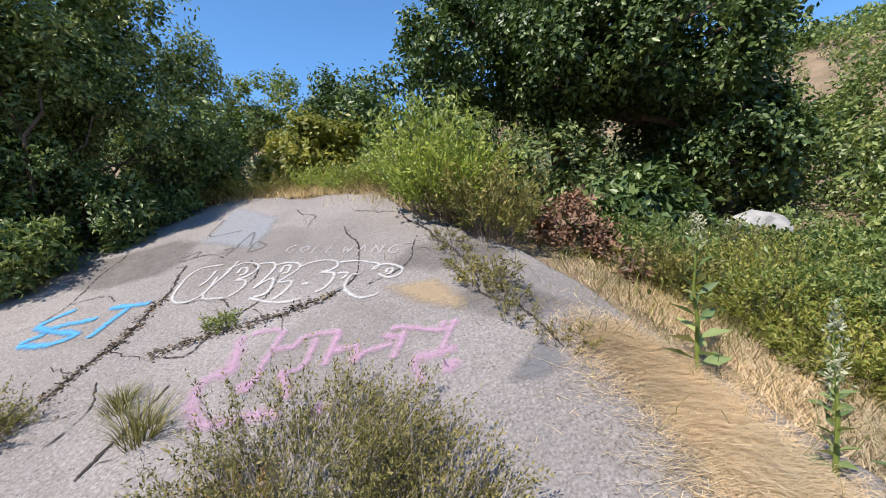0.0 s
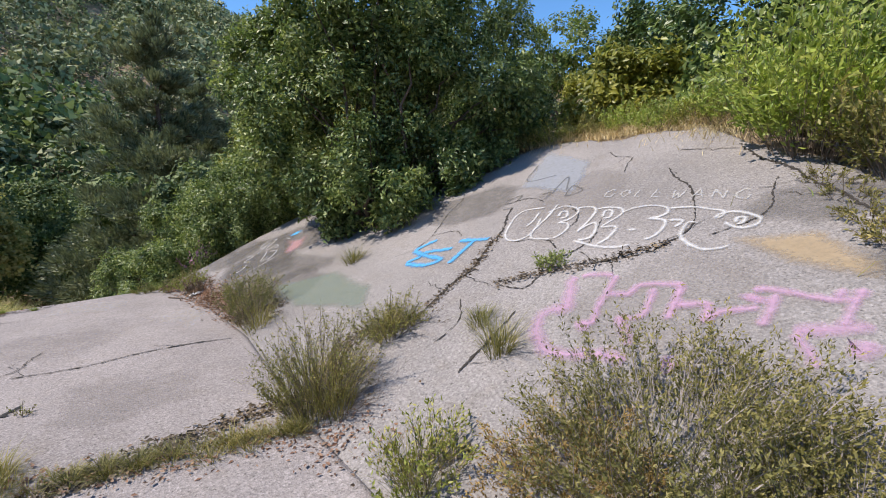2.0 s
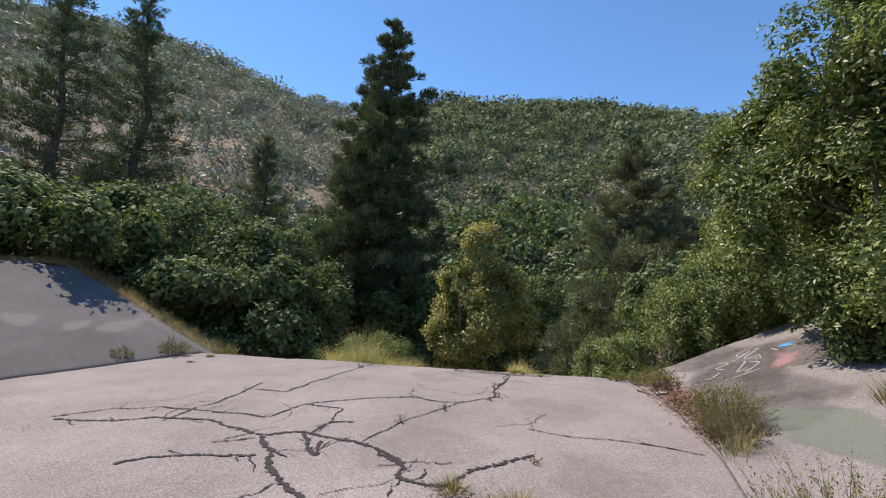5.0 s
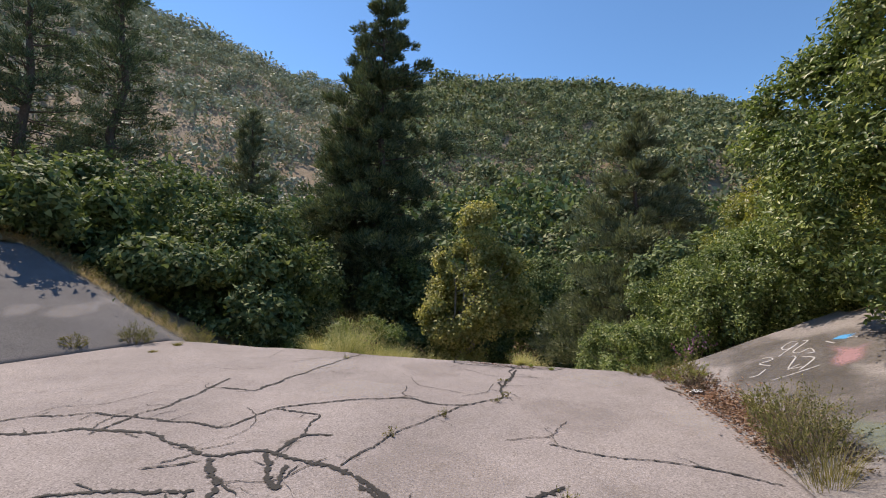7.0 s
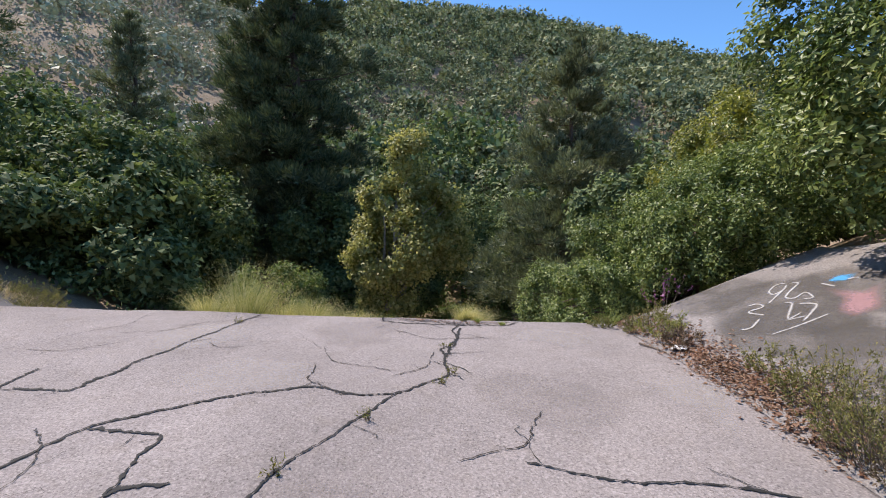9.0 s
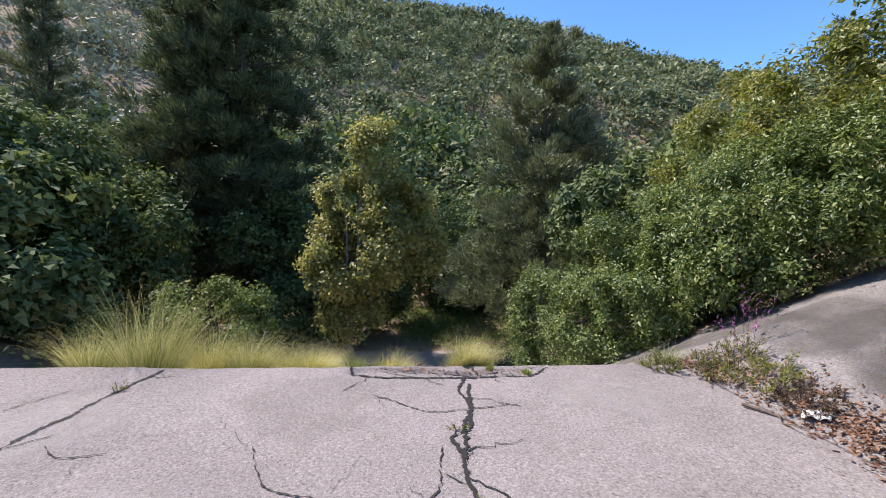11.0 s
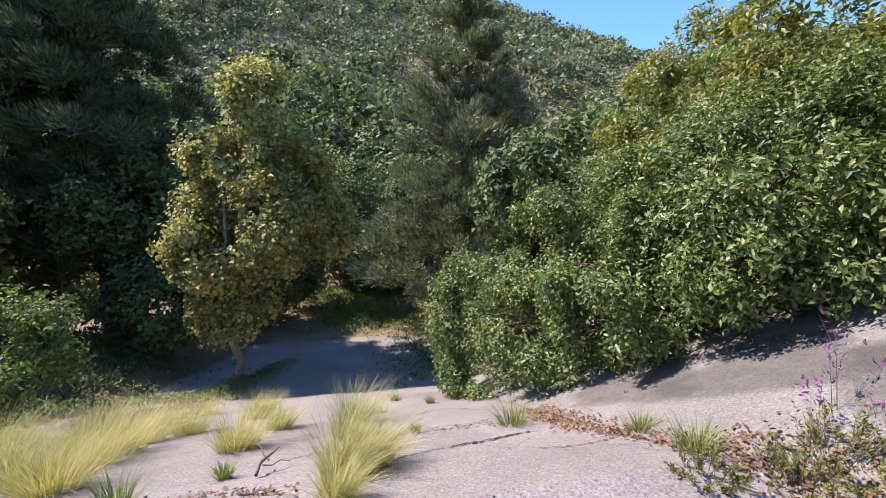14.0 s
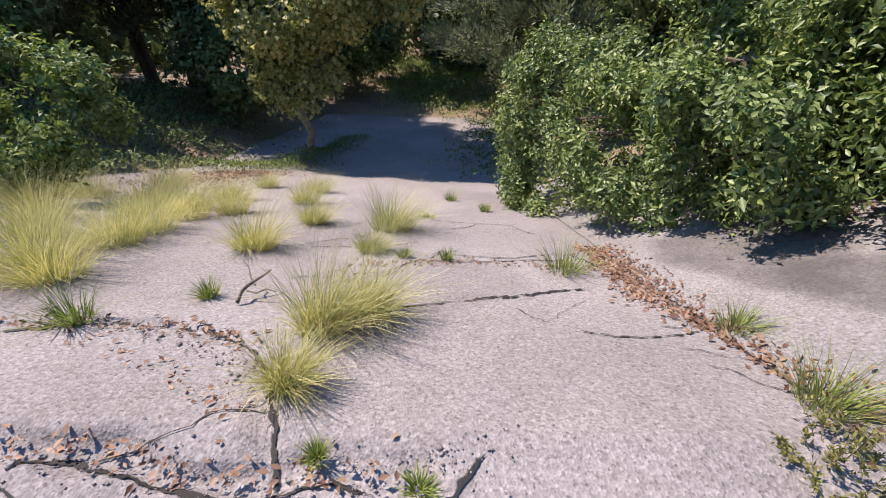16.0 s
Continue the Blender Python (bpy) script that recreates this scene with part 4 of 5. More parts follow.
mound("leaf_litter", 300, strip([(-9.4, 8.2), (-8.4, 8.7), (-7.4, 9.3)], 0.22), 0.02, M_DEAD, 0.05, "dry leaf litter under the laurel")


def chaparral(name, n, yaw_lo, yaw_hi, r_lo, r_hi, size, cards, mat, label):
    """Scrub over a far hillside: thousands of ragged clumps in one mesh."""
    yaw = np.radians(RNG.uniform(yaw_lo, yaw_hi, n))
    r = np.sqrt(RNG.uniform(r_lo ** 2, r_hi ** 2, n))
    x, y = 1.5 - np.sin(yaw) * r, 4 + np.cos(yaw) * r
    s = size * np.clip(RNG.lognormal(-0.15, 0.42, n), 0.35, 2.2) * (0.45 + 0.55 * r / r_hi)
    c = np.stack([x, y, ground_z(x, y) + s * 0.35], 1)
    d = unit(RNG.normal(size=(n, cards, 3)) + [0, 0, 0.5])
    p = (c[:, None] + d * s[:, None, None] * RNG.uniform(0.55, 1.05, (n, cards, 1)) * [1, 1, 0.85]).reshape(-1, 3)
    w = d.reshape(-1, 3) * 0.5 + RNG.normal(size=(n * cards, 3)) * 0.6
    ls = np.repeat(s, cards) * RNG.uniform(0.13, 0.28, n * cards)
    v, f = leaves(p, w, ls, ls * 0.9, 0.25, d.reshape(-1, 3) + [0, 0, 0.3], True, 0.45)
    return tagged(new(name, np_mesh(name, v, f, mat)), label, "scrub", kind="stuff")


chaparral("hillside_scrub", 4200, 34, 106, 55, 205, 3.1, 140, M_CHAPARRAL, "dense dark green chaparral covering the hillside")
chaparral("hillside_scrub", 2000, 104, 150, 60, 270, 3.7, 100, M_FAR_HAZE, "grey-green chaparral on the far ridge, haze mixed into its colour")
chaparral("hillside_scrub", 1500, 45, 140, 36, 75, 2.2, 130, M_DARK, "dark green scrub at the foot of the hillside")
chaparral("hillside_scrub", 900, -62, -26, 20, 75, 1.3, 100, M_MEADOW, "pale green scrub on the dry slope")
chaparral("hillside_scrub", 500, -26, 36, 24, 56, 1.45, 100, M_CHAPARRAL, "grey-green scrub on the slope above the bank")


def mullein(place, height, label):
    """A broad-leaved weed: one stout stalk with big drooping leaves that shrink upwards."""
    ob = thing("mullein", place, label, "weed", "broad-leaved weeds")
    bm = bmesh.new()
    limb(bm, (0, 0, -0.05), (0.02, 0.01, height), 0.014, 0.006, 7, 5, 0.01)
    part("stalk", bm, ob, "", M_GREENGRASS)
    k = 26
    u = np.linspace(0.04, 1.0, k)
    a = np.arange(k) * 2.4
    ln = height * (0.27 - 0.18 * u)
    p = np.stack([0.02 * u, 0.01 * u, height * u], 1)
    w = np.stack([np.cos(a), np.sin(a), 0.15 + 0.9 * u], 1)
    v, f = leaves(p, w, ln, ln * 0.36, 0.3, np.tile([0.0, 0.0, 1.0], (k, 1)))
    part("foliage", np_mesh("foliage", v, f, M_MULLEIN), ob)
    n = 120
    p = np.array([0.02, 0.01, height]) + RNG.normal(size=(n, 3)) * [0.018, 0.018, 0.05]
    v, f = leaves(p, RNG.normal(size=(n, 3)) + [0, 0, 0.6], 0.03, 0.012)
    part("flower_head", np_mesh("flower_head", v, f, M_WHITE_FLOWER), ob, "woolly pale bud head")
    return ob


for x, y, h in [(3.32, 6.5, 0.85), (3.9, 6.25, 0.5), (3.5, 5.8, 0.45), (3.85, 5.8, 0.6), (4.4, 5.9, 0.6)]:
    mullein(at(x, y), h, "tall broad-leaved weed with pale woolly top")


def boulder(place, size, label):
    bm = bmesh.new()
    bmesh.ops.create_icosphere(bm, subdivisions=3, radius=1)
    for q in bm.verts:
        k = 1 + 0.25 * noise.noise(q.co * 1.3) + 0.08 * noise.noise(q.co * 4)
        q.co = Vector((q.co.x * size * 1.3 * k, q.co.y * size * k, q.co.z * size * 0.75 * k))
    ob = part("boulder", bm, None, label, M_ROCK)
    ob.matrix_world = pose(*place)
    return tagged(ob, label, "rock")


boulder((6.7, 10.7, 1.55), 0.42, "large pale grey boulder among green weeds")


def litter(place):
    """A crumpled white scrap."""
    bm = bmesh.new()
    bmesh.ops.create_grid(bm, x_segments=8, y_segments=6, size=0.5)
    for q in bm.verts:
        q.co = Vector((q.co.x * 0.17, q.co.y * 0.11, 0.03 + 0.03 * noise.noise(q.co * 3.7)))
    bmesh.ops.solidify(bm, geom=bm.faces[:], thickness=0.004)
    ob = part("paper_scrap", bm, None, "", M_LITTER)
    ob.matrix_world = pose(*place, 8, -12, 30)
    return tagged(ob, "crumpled white paper scrap in leaf litter", "litter")


litter(cz(-5.83, 6.82))


def fallen_branch(place, length, turn, label):
    bm = bmesh.new()
    limb(bm, (0, 0, 0.02), (length, 0.05, 0.03), 0.014, 0.005, 6, 5, 0.05)
    limb(bm, (length * 0.5, 0.02, 0.03), (length * 0.8, 0.22, 0.07), 0.008, 0.003, 5)
    limb(bm, (length * 0.3, 0.02, 0.03), (length * 0.55, -0.15, 0.05), 0.007, 0.003, 5)
    ob = part("fallen_branch", bm, None, label, M_TWIG)
    ob.matrix_world = pose(*place, 0, 0, turn)
    return tagged(ob, label, "branch")


fallen_branch(cz(-6.2, 6.55), 0.8, 20, "dry bent twig lying on the slab")
fallen_branch(cz(-8.6, 7.5), 0.5, 50, "dry twig lying on the bank")
fallen_branch(cz(-8.55, 4.2), 0.3, 140, "dry twig lying on the chute")
for k in range(7):
    u = k / 6
    stalky("seam_weed", cz(1.75 + 0.75 * u + RNG.normal() * 0.05, 8.3 - 1.7 * u), 0.3, 0.2, 22, M_SAGE, "dry weed along the seam of the bank", 0.025, 16)
for x, y, h, s in [(-1.0, 5.55, 0.62, 0.5), (-0.85, 5.65, 0.45, 0.4), (-1.1, 6.4, 0.34, 0.4), (-3.2, 6.4, 0.5, 0.5), (0.1, 5.4, 0.35, 0.4), (1.1, 5.6, 0.5, 0.6), (1.5, 5.75, 0.5, 0.5)]:
    clump("wild_grass", cz(x, y), h, s, 200, M_SAGE, "wispy yellow-green grass among the weeds", 0.004, 0.3)
mound("leaf_litter", 900, strip([(-2.1, 3.6), (-1.5, 4.5), (-0.9, 5.4), (-0.3, 5.6)], 0.12), 0.02, M_DEAD, 0.035, "dry plant litter along the slab joint")
mound("leaf_litter", 110, strip([(-7.6, 3.6), (-7.49, 4.05), (-7.36, 4.4), (-7.3, 4.7), (-7.27, 5.0)], 0.03), 0.015, M_DEAD, 0.035, "dry leaf litter in the broken slab edge")
mound("leaf_litter", 200, strip([(-8.4, 3.0), (-8.38, 3.5), (-8.3, 4.0), (-8.06, 4.4)], 0.05), 0.015, M_DEAD, 0.035, "dry leaf litter in a chute joint")
mound("leaf_litter", 200, strip([(-9.25, 4.9), (-9.25, 5.7), (-9.1, 6.4), (-8.9, 6.9)], 0.04), 0.015, M_DEAD, 0.035, "dry leaf litter in a chute joint")
mound("leaf_litter", 90, strip([(-8.4, 3.3), (-7.9, 4.1), (-7.5, 4.5)], 0.04), 0.02, M_DEAD, 0.03, "dry leaf litter in the broken concrete edge")


def rubble(pts, n, wide, label):
    """Broken concrete crumbs along a line, in one mesh."""
    xy = strip(pts, wide)(n)
    c = np.stack([xy[:, 0], xy[:, 1], concrete_z(xy[:, 0], xy[:, 1]) + 0.006], 1)
    s = np.clip(RNG.lognormal(-5.5, 0.5, n), 0.002, 0.014)[:, None, None]
    octa = np.array([(1, 0, 0), (0, 1, 0), (-1, 0, 0), (0, -1, 0), (0, 0, 0.8), (0, 0, -0.8)], float)
    v = (c[:, None] + octa * s * RNG.uniform(0.6, 1.5, (n, 6, 1))).reshape(-1, 3)
    tri = np.array([(0, 1, 4), (1, 2, 4), (2, 3, 4), (3, 0, 4), (1, 0, 5), (2, 1, 5), (3, 2, 5), (0, 3, 5)])
    f = (np.arange(n)[:, None, None] * 6 + tri).reshape(-1, 3)
    return tagged(new("rubble", np_mesh("rubble", v, f, M_SLAB)), label, "rubble", kind="stuff")


rubble([(-7.55, 3.7), (-7.45, 4.1), (-7.32, 4.5), (-7.25, 5.0), (-7.3, 5.4)], 420, 0.05, "crumbled concrete along the broken slab edge")
rubble([(-8.6, 3.2), (-8.35, 3.7), (-7.9, 4.4), (-7.5, 4.6)], 260, 0.035, "crumbled concrete along a chute crack")
rubble([(-2.4, 3.2), (-1.9, 3.9), (-1.0, 5.4)], 260, 0.08, "crumbled concrete along the slab joint")
for x, y, wide, h, n, mat, lean, lab in [(-3.65, 6.55, 0.55, 0.6, 150, M_WEED, (-0.45, 0.2), "straggly green weed leaning from the foot of the bank"), (-4.3, 6.85, 0.5, 0.42, 80, M_WEED, (-0.3, 0.2), "thin green weed at the foot of the bank"), (-4.9, 7.05, 0.4, 0.26, 34, M_WEED, (-0.5, 0.3), "thin creeping weed over leaf litter"), (-3.4, 6.55, 0.5, 0.25, 40, M_TWIGLEAF, (0.7, 0.1), "dead brown weed sprawling on the concrete"), (-6.35, 6.95, 0.45, 0.3, 50, M_BRIGHTWEED, (0, 0), "spreading green weed at the end of the crest"), (-6.75, 6.8, 0.4, 0.26, 40, M_WEED, (0, 0), "spreading green weed at the end of the crest"), (-7.05, 6.5, 0.35, 0.2, 36, M_WEED, (0, 0), "low green weed at the end of the crest"), (-6.0, 6.9, 0.4, 0.24, 50, M_TWIGLEAF, (0.4, -0.3), "dry brown weed beside leaf litter"), (-6.75, 7.05, 0.35, 0.32, 36, M_WEED, (0.2, 0), "green weed among leaf litter at the bank foot"),
                                    (-8.3, -3.2, 0.5, 0.4, 90, M_WEED, (0, 0), "dry green weed at the foot of the shaded bank"), (-9.7, -2.7, 0.6, 0.36, 80, M_SAGE, (0, 0), "dry weed at the end of the shaded bank"), (-10.4, -3.2, 0.6, 0.4, 80, M_WEED, (0, 0), "green weed at the end of the shaded bank"), (-7.4, -3.7, 0.4, 0.2, 40, M_SAGE, (0, 0), "low dry weed at the foot of the shaded bank")]:
    stalky("tall_weed", cz(x, y), wide, h, n, mat, lab, 0.026, 24, lean=lean, bare=0.15)
for u in np.linspace(0, 1, 11):
    x, y = -10.15 + 0.2 * math.sin(u * 9), -3.0 - 5.5 * u
    stalky("dry_weed", at(x, y, 0.02), 0.7, 0.34 + 0.12 * RNG.random(), 70, M_RUST if u > 0.7 else M_WEED, "dry yellow-green weed along the top of the shaded bank", 0.03, 20, "bank top weeds", bare=0.1)
mound("leaf_litter", 3000, strip([(-6.2, 6.98), (-5.5, 6.9), (-5.0, 6.8), (-4.4, 6.8), (-3.8, 6.6)], 0.13), 0.025, M_DEAD, 0.045, "reddish dry leaf litter piled at the foot of the bank")
mound("leaf_litter", 420, strip([(-7.2, 6.85), (-6.7, 7.0), (-6.3, 7.1)], 0.12), 0.025, M_DEAD, 0.05, "reddish dry leaf litter at the end of the crest")
mound("leaf_litter", 700, strip([(-9.6, 7.05), (-8.9, 6.9), (-8.4, 6.75), (-7.9, 6.85)], 0.07), 0.02, M_DEAD, 0.045, "reddish dry leaf litter in the chute seam")
for line in (((-0.9, 6.75), (-0.8, 7.3), (-0.85, 7.9)), ((-0.39, 7.06), (0.02, 7.2), (0.45, 7.31), (0.9, 7.55))):
    mound("crack_litter", 420, strip(line, 0.035), 0.025, M_TWIGLEAF, 0.035, "dry brown plant litter caught in a bank crack")
mound("joint_litter", 1500, strip([(-1.6, 4.2), (-1.48, 4.8), (-1.42, 5.4), (-1.2, 5.75), (-1.45, 6.3), (-1.1, 6.6)], 0.07), 0.03, M_TWIGLEAF, 0.04, "dark dry plant litter in the slab joint")
for x, y in [(-7.5, 1.45), (-5.4, 4.15), (-4.55, 3.4), (-3.96, 2.9), (-2.9, 4.35), (-5.2, 4.0), (-6.3, 4.2)]:
    stalky("small_weed", cz(x, y), 0.1, 0.12, 10, M_WEED, "tiny weed sprouting from a slab crack", 0.02, 10)


# ---- cracks, seams and paint on the concrete ----
FLOOR_CRACKS = (
    (0.045, ((-3.65, -1.38), (-4.06, -0.98), (-4.26, -0.42), (-4.15, 0.26), (-3.99, 1.19), (-4.59, 1.43), (-5.01, 2.11), (-5.21, 2.82), (-5.02, 3.28), (-5.02, 3.64), (-5.38, 4.10), (-5.92, 4.14), (-7.07, 4.48))),
    (0.070, ((-3.58, -1.29), (-3.63, -0.68), (-3.81, -0.17), (-3.75, 0.58), (-3.33, 1.43), (-3.49, 1.82), (-3.34, 2.19), (-3.25, 2.52), (-3.02, 2.86), (-2.75, 3.13))),
    (0.045, ((-3.67, 0.03), (-4.07, 0.07), (-5.04, 0.23), (-5.85, 0.19))),
    (0.050, ((-5.38, 0.32), (-5.31, 0.83), (-6.62, 1.18), (-8.02, 1.61))),
    (0.060, ((-2.42, 0.50), (-2.60, 0.72), (-2.67, 0.96), (-2.76, 1.69))),
    (0.085, ((-3.32, 1.46), (-2.63, 1.86), (-2.16, 2.25), (-1.88, 2.55), (-1.63, 2.56))),
    (0.060, ((-3.44, 1.86), (-2.86, 2.23), (-3.25, 2.13))),
    (0.040, ((-3.03, 1.03), (-3.13, 1.25), (-3.24, 1.44))),
    (0.060, ((-3.45, 1.95), (-3.85, 2.05), (-3.89, 2.35))),
    (0.045, ((-4.59, 1.43), (-4.44, 2.02), (-3.78, 2.03))),
    (0.028, ((-3.26, 2.59), (-3.97, 2.89), (-4.48, 3.26), (-5.02, 3.64))),
    (0.030, ((-3.95, 4.41), (-3.78, 4.73), (-3.67, 5.00), (-3.61, 5.41), (-3.47, 5.76), (-3.25, 6.12))),
    (0.080, ((-2.99, 2.81), (-2.69, 3.12), (-2.44, 3.12), (-2.29, 3.51), (-2.63, 3.75), (-3.10, 4.39))),
    (0.040, ((-7.72, 3.43), (-7.50, 3.44), (-7.31, 3.86), (-7.21, 4.48), (-7.12, 5.11), (-7.28, 5.34))),
    (0.040, ((-7.21, 4.48), (-6.66, 4.38), (-6.26, 4.27), (-6.19, 4.12), (-5.91, 4.17))),
)
CHUTE_CRACKS = (
    (0.040, ((-8.39, 5.07), (-8.49, 5.65), (-8.61, 6.52))),
    (0.035, ((-9.32, 5.26), (-9.24, 5.91), (-9.24, 6.63))),
    (0.030, ((-10.97, 5.70), (-10.64, 6.62), (-10.07, 6.80))),
    (0.060, ((-8.30, 3.22), (-8.38, 3.60), (-8.27, 4.09))),
    (0.100, ((-7.50, 3.82), (-7.45, 4.04), (-7.30, 4.39), (-7.25, 4.67), (-7.27, 4.80), (-7.21, 4.96))),
    (0.060, ((-8.27, 4.09), (-7.98, 4.44), (-7.59, 4.60), (-7.26, 4.66))),
    (0.050, ((-9.44, 6.73), (-8.81, 6.93), (-8.28, 6.92), (-7.63, 6.80), (-7.18, 6.69))),
    (0.012, ((-8.39, 5.81), (-8.14, 5.92), (-8.42, 6.37))),
)
BANK_CRACKS = (
    (0.060, ((-0.91, 6.70), (-0.86, 7.04), (-0.78, 7.33), (-0.84, 7.99), (-1.03, 8.58))),
    (0.040, ((-0.39, 7.06), (-0.07, 7.00), (0.02, 7.26), (0.42, 7.31), (0.75, 7.42), (0.97, 7.70), (0.94, 8.24), (0.61, 9.05))),
    (0.050, ((-0.13, 6.11), (-0.07, 6.44), (-0.02, 6.73))),
    (0.060, ((1.19, 9.36), (1.89, 8.06), (2.09, 7.25), (2.41, 6.89), (2.54, 6.53))),
    (0.035, ((-1.94, 7.81), (-2.01, 8.39), (-2.24, 9.36))),
)
PINK_WIDE = (
    ((0.33, 7.13), (0.29, 7.07), (0.33, 6.93), (0.36, 6.78), (0.28, 6.74), (0.22, 6.69), (0.24, 6.54), (0.33, 6.41), (0.43, 6.35), (0.56, 6.34), (0.71, 6.36), (0.89, 6.34)),
    ((1.43, 6.92), (1.4, 6.83)),
    ((1.47, 6.89), (1.45, 6.8)),
    ((1.59, 6.6), (1.71, 6.61), (1.84, 6.64), (1.92, 6.66)),
    ((1.88, 6.57), (1.84, 6.48), (1.78, 6.5)),
    ((1.04, 6.38), (1.15, 6.29)),
)
PINK_THIN = (
    ((0.6, 7.12), (0.45, 7.14), (0.33, 7.13)),
    ((0.61, 7.13), (0.6, 7.04), (0.59, 6.91), (0.58, 6.78), (0.59, 6.63), (0.5, 6.62), (0.6, 6.54)),
    ((0.59, 6.92), (0.74, 6.92), (0.78, 7.0), (0.87, 7.02), (1.01, 7.01), (1.05, 7.04)),
    ((0.89, 6.99), (0.89, 6.86), (0.88, 6.73), (0.84, 6.68), (0.74, 6.68), (0.82, 6.56), (0.87, 6.43)),
    ((1.05, 7.03), (1.04, 6.86), (1.02, 6.66)),
    ((1.03, 6.8), (1.17, 6.81), (1.22, 6.81), (1.22, 6.66), (1.28, 6.74), (1.48, 6.78)),
    ((1.41, 6.94), (1.53, 6.93), (1.66, 6.88), (1.77, 6.85), (1.86, 6.86), (1.89, 6.96)),
    ((1.79, 6.85), (1.81, 6.96)),
    ((1.53, 6.9), (1.51, 6.75), (1.47, 6.61)),
    ((1.86, 6.86), (1.79, 6.63)),
    ((1.6, 6.59), (1.66, 6.45), (1.69, 6.34)),
)
WHITE_FIRST = (
    ((-0.53, 8.44), (-0.76, 8.43), (-0.83, 8.31), (-0.81, 8.11), (-0.75, 7.9), (-0.66, 7.79), (-0.55, 7.76), (-0.46, 7.82), (-0.44, 7.98), (-0.47, 8.19)),
    ((-0.57, 8.01), (-0.54, 8.15), (-0.56, 8.34)),
    ((-0.4, 8.49), (-0.4, 8.18), (-0.43, 8.01), (-0.43, 7.87), (-0.38, 7.77), (-0.27, 7.75), (-0.16, 7.73)),
    ((-0.45, 8.28), (-0.31, 8.41), (-0.14, 8.33), (-0.08, 8.22), (-0.13, 8.08), (-0.21, 8.03), (-0.11, 8.0), (-0.07, 7.92), (-0.09, 7.8), (-0.16, 7.73)),
    ((-0.26, 8.16), (-0.28, 8.28), (-0.21, 8.27), (-0.18, 8.14), (-0.25, 8.14)),
    ((-0.13, 8.33), (0.05, 8.29), (0.11, 8.17), (0.1, 7.98), (0.06, 7.81), (0.1, 7.89), (0.18, 7.94), (0.23, 7.81), (0.22, 7.68), (0.1, 7.64)),
)
WHITE_MIDDLE = (
    ((0.09, 8.23), (0.19, 8.25), (0.34, 8.19), (0.39, 8.08), (0.32, 7.95), (0.27, 7.86), (0.39, 7.85), (0.41, 7.77), (0.38, 7.65), (0.31, 7.55)),
    ((0.22, 8.03), (0.21, 8.18), (0.28, 8.15), (0.29, 8.02), (0.22, 8.03)),
    ((0.08, 7.65), (0.31, 7.54), (0.5, 7.5), (0.61, 7.54)),
    ((0.37, 8.08), (0.47, 8.15), (0.62, 8.17), (0.75, 8.11), (0.78, 8.01), (0.72, 7.94), (0.65, 7.93), (0.78, 7.88), (0.79, 7.76), (0.75, 7.65), (0.67, 7.59)),
    ((0.5, 7.77), (0.6, 7.76)),
    ((0.76, 8.09), (0.96, 8.08), (1.1, 8.01), (1.19, 7.96), (1.19, 7.89), (1.14, 7.84)),
)
WHITE_LAST = (
    ((0.8, 7.88), (0.92, 7.86), (0.87, 7.75)),
    ((1.05, 7.8), (0.97, 7.83), (0.94, 7.72), (0.95, 7.59), (1.05, 7.46), (1.13, 7.41), (1.22, 7.42), (1.28, 7.46)),
    ((1.14, 7.84), (1.16, 7.91), (1.25, 7.94), (1.35, 7.89), (1.43, 7.8), (1.41, 7.71), (1.33, 7.68), (1.25, 7.73), (1.21, 7.8)),
    ((1.28, 7.75), (1.29, 7.84), (1.34, 7.83), (1.32, 7.75), (1.28, 7.75)),
)
BLUE_TAG = (
    ((-1.86, 7.51), (-1.72, 7.65), (-1.91, 7.78), (-1.72, 7.98)),
    ((-1.85, 7.50), (-1.49, 7.43), (-1.35, 7.52), (-1.74, 7.69), (-1.33, 7.74)),
    ((-1.36, 7.90), (-0.91, 7.84)),
    ((-1.12, 7.86), (-1.16, 7.40)),
)
DARK_TAG = (
    ((-1.30, 9.93), (-1.20, 9.36), (-0.76, 9.36)),
    ((-0.62, 8.81), (-0.58, 9.25), (-0.44, 8.83)),
    ((-0.41, 8.96), (-0.40, 8.70), (-0.23, 8.77), (-0.41, 8.96)),
    ((-1.24, 8.80), (-1.07, 8.91), (-1.05, 8.74)),
    ((-0.78, 8.82), (-0.65, 8.86), (-0.66, 8.66)),
    ((-1.16, 8.55), (-0.99, 8.57)),
)
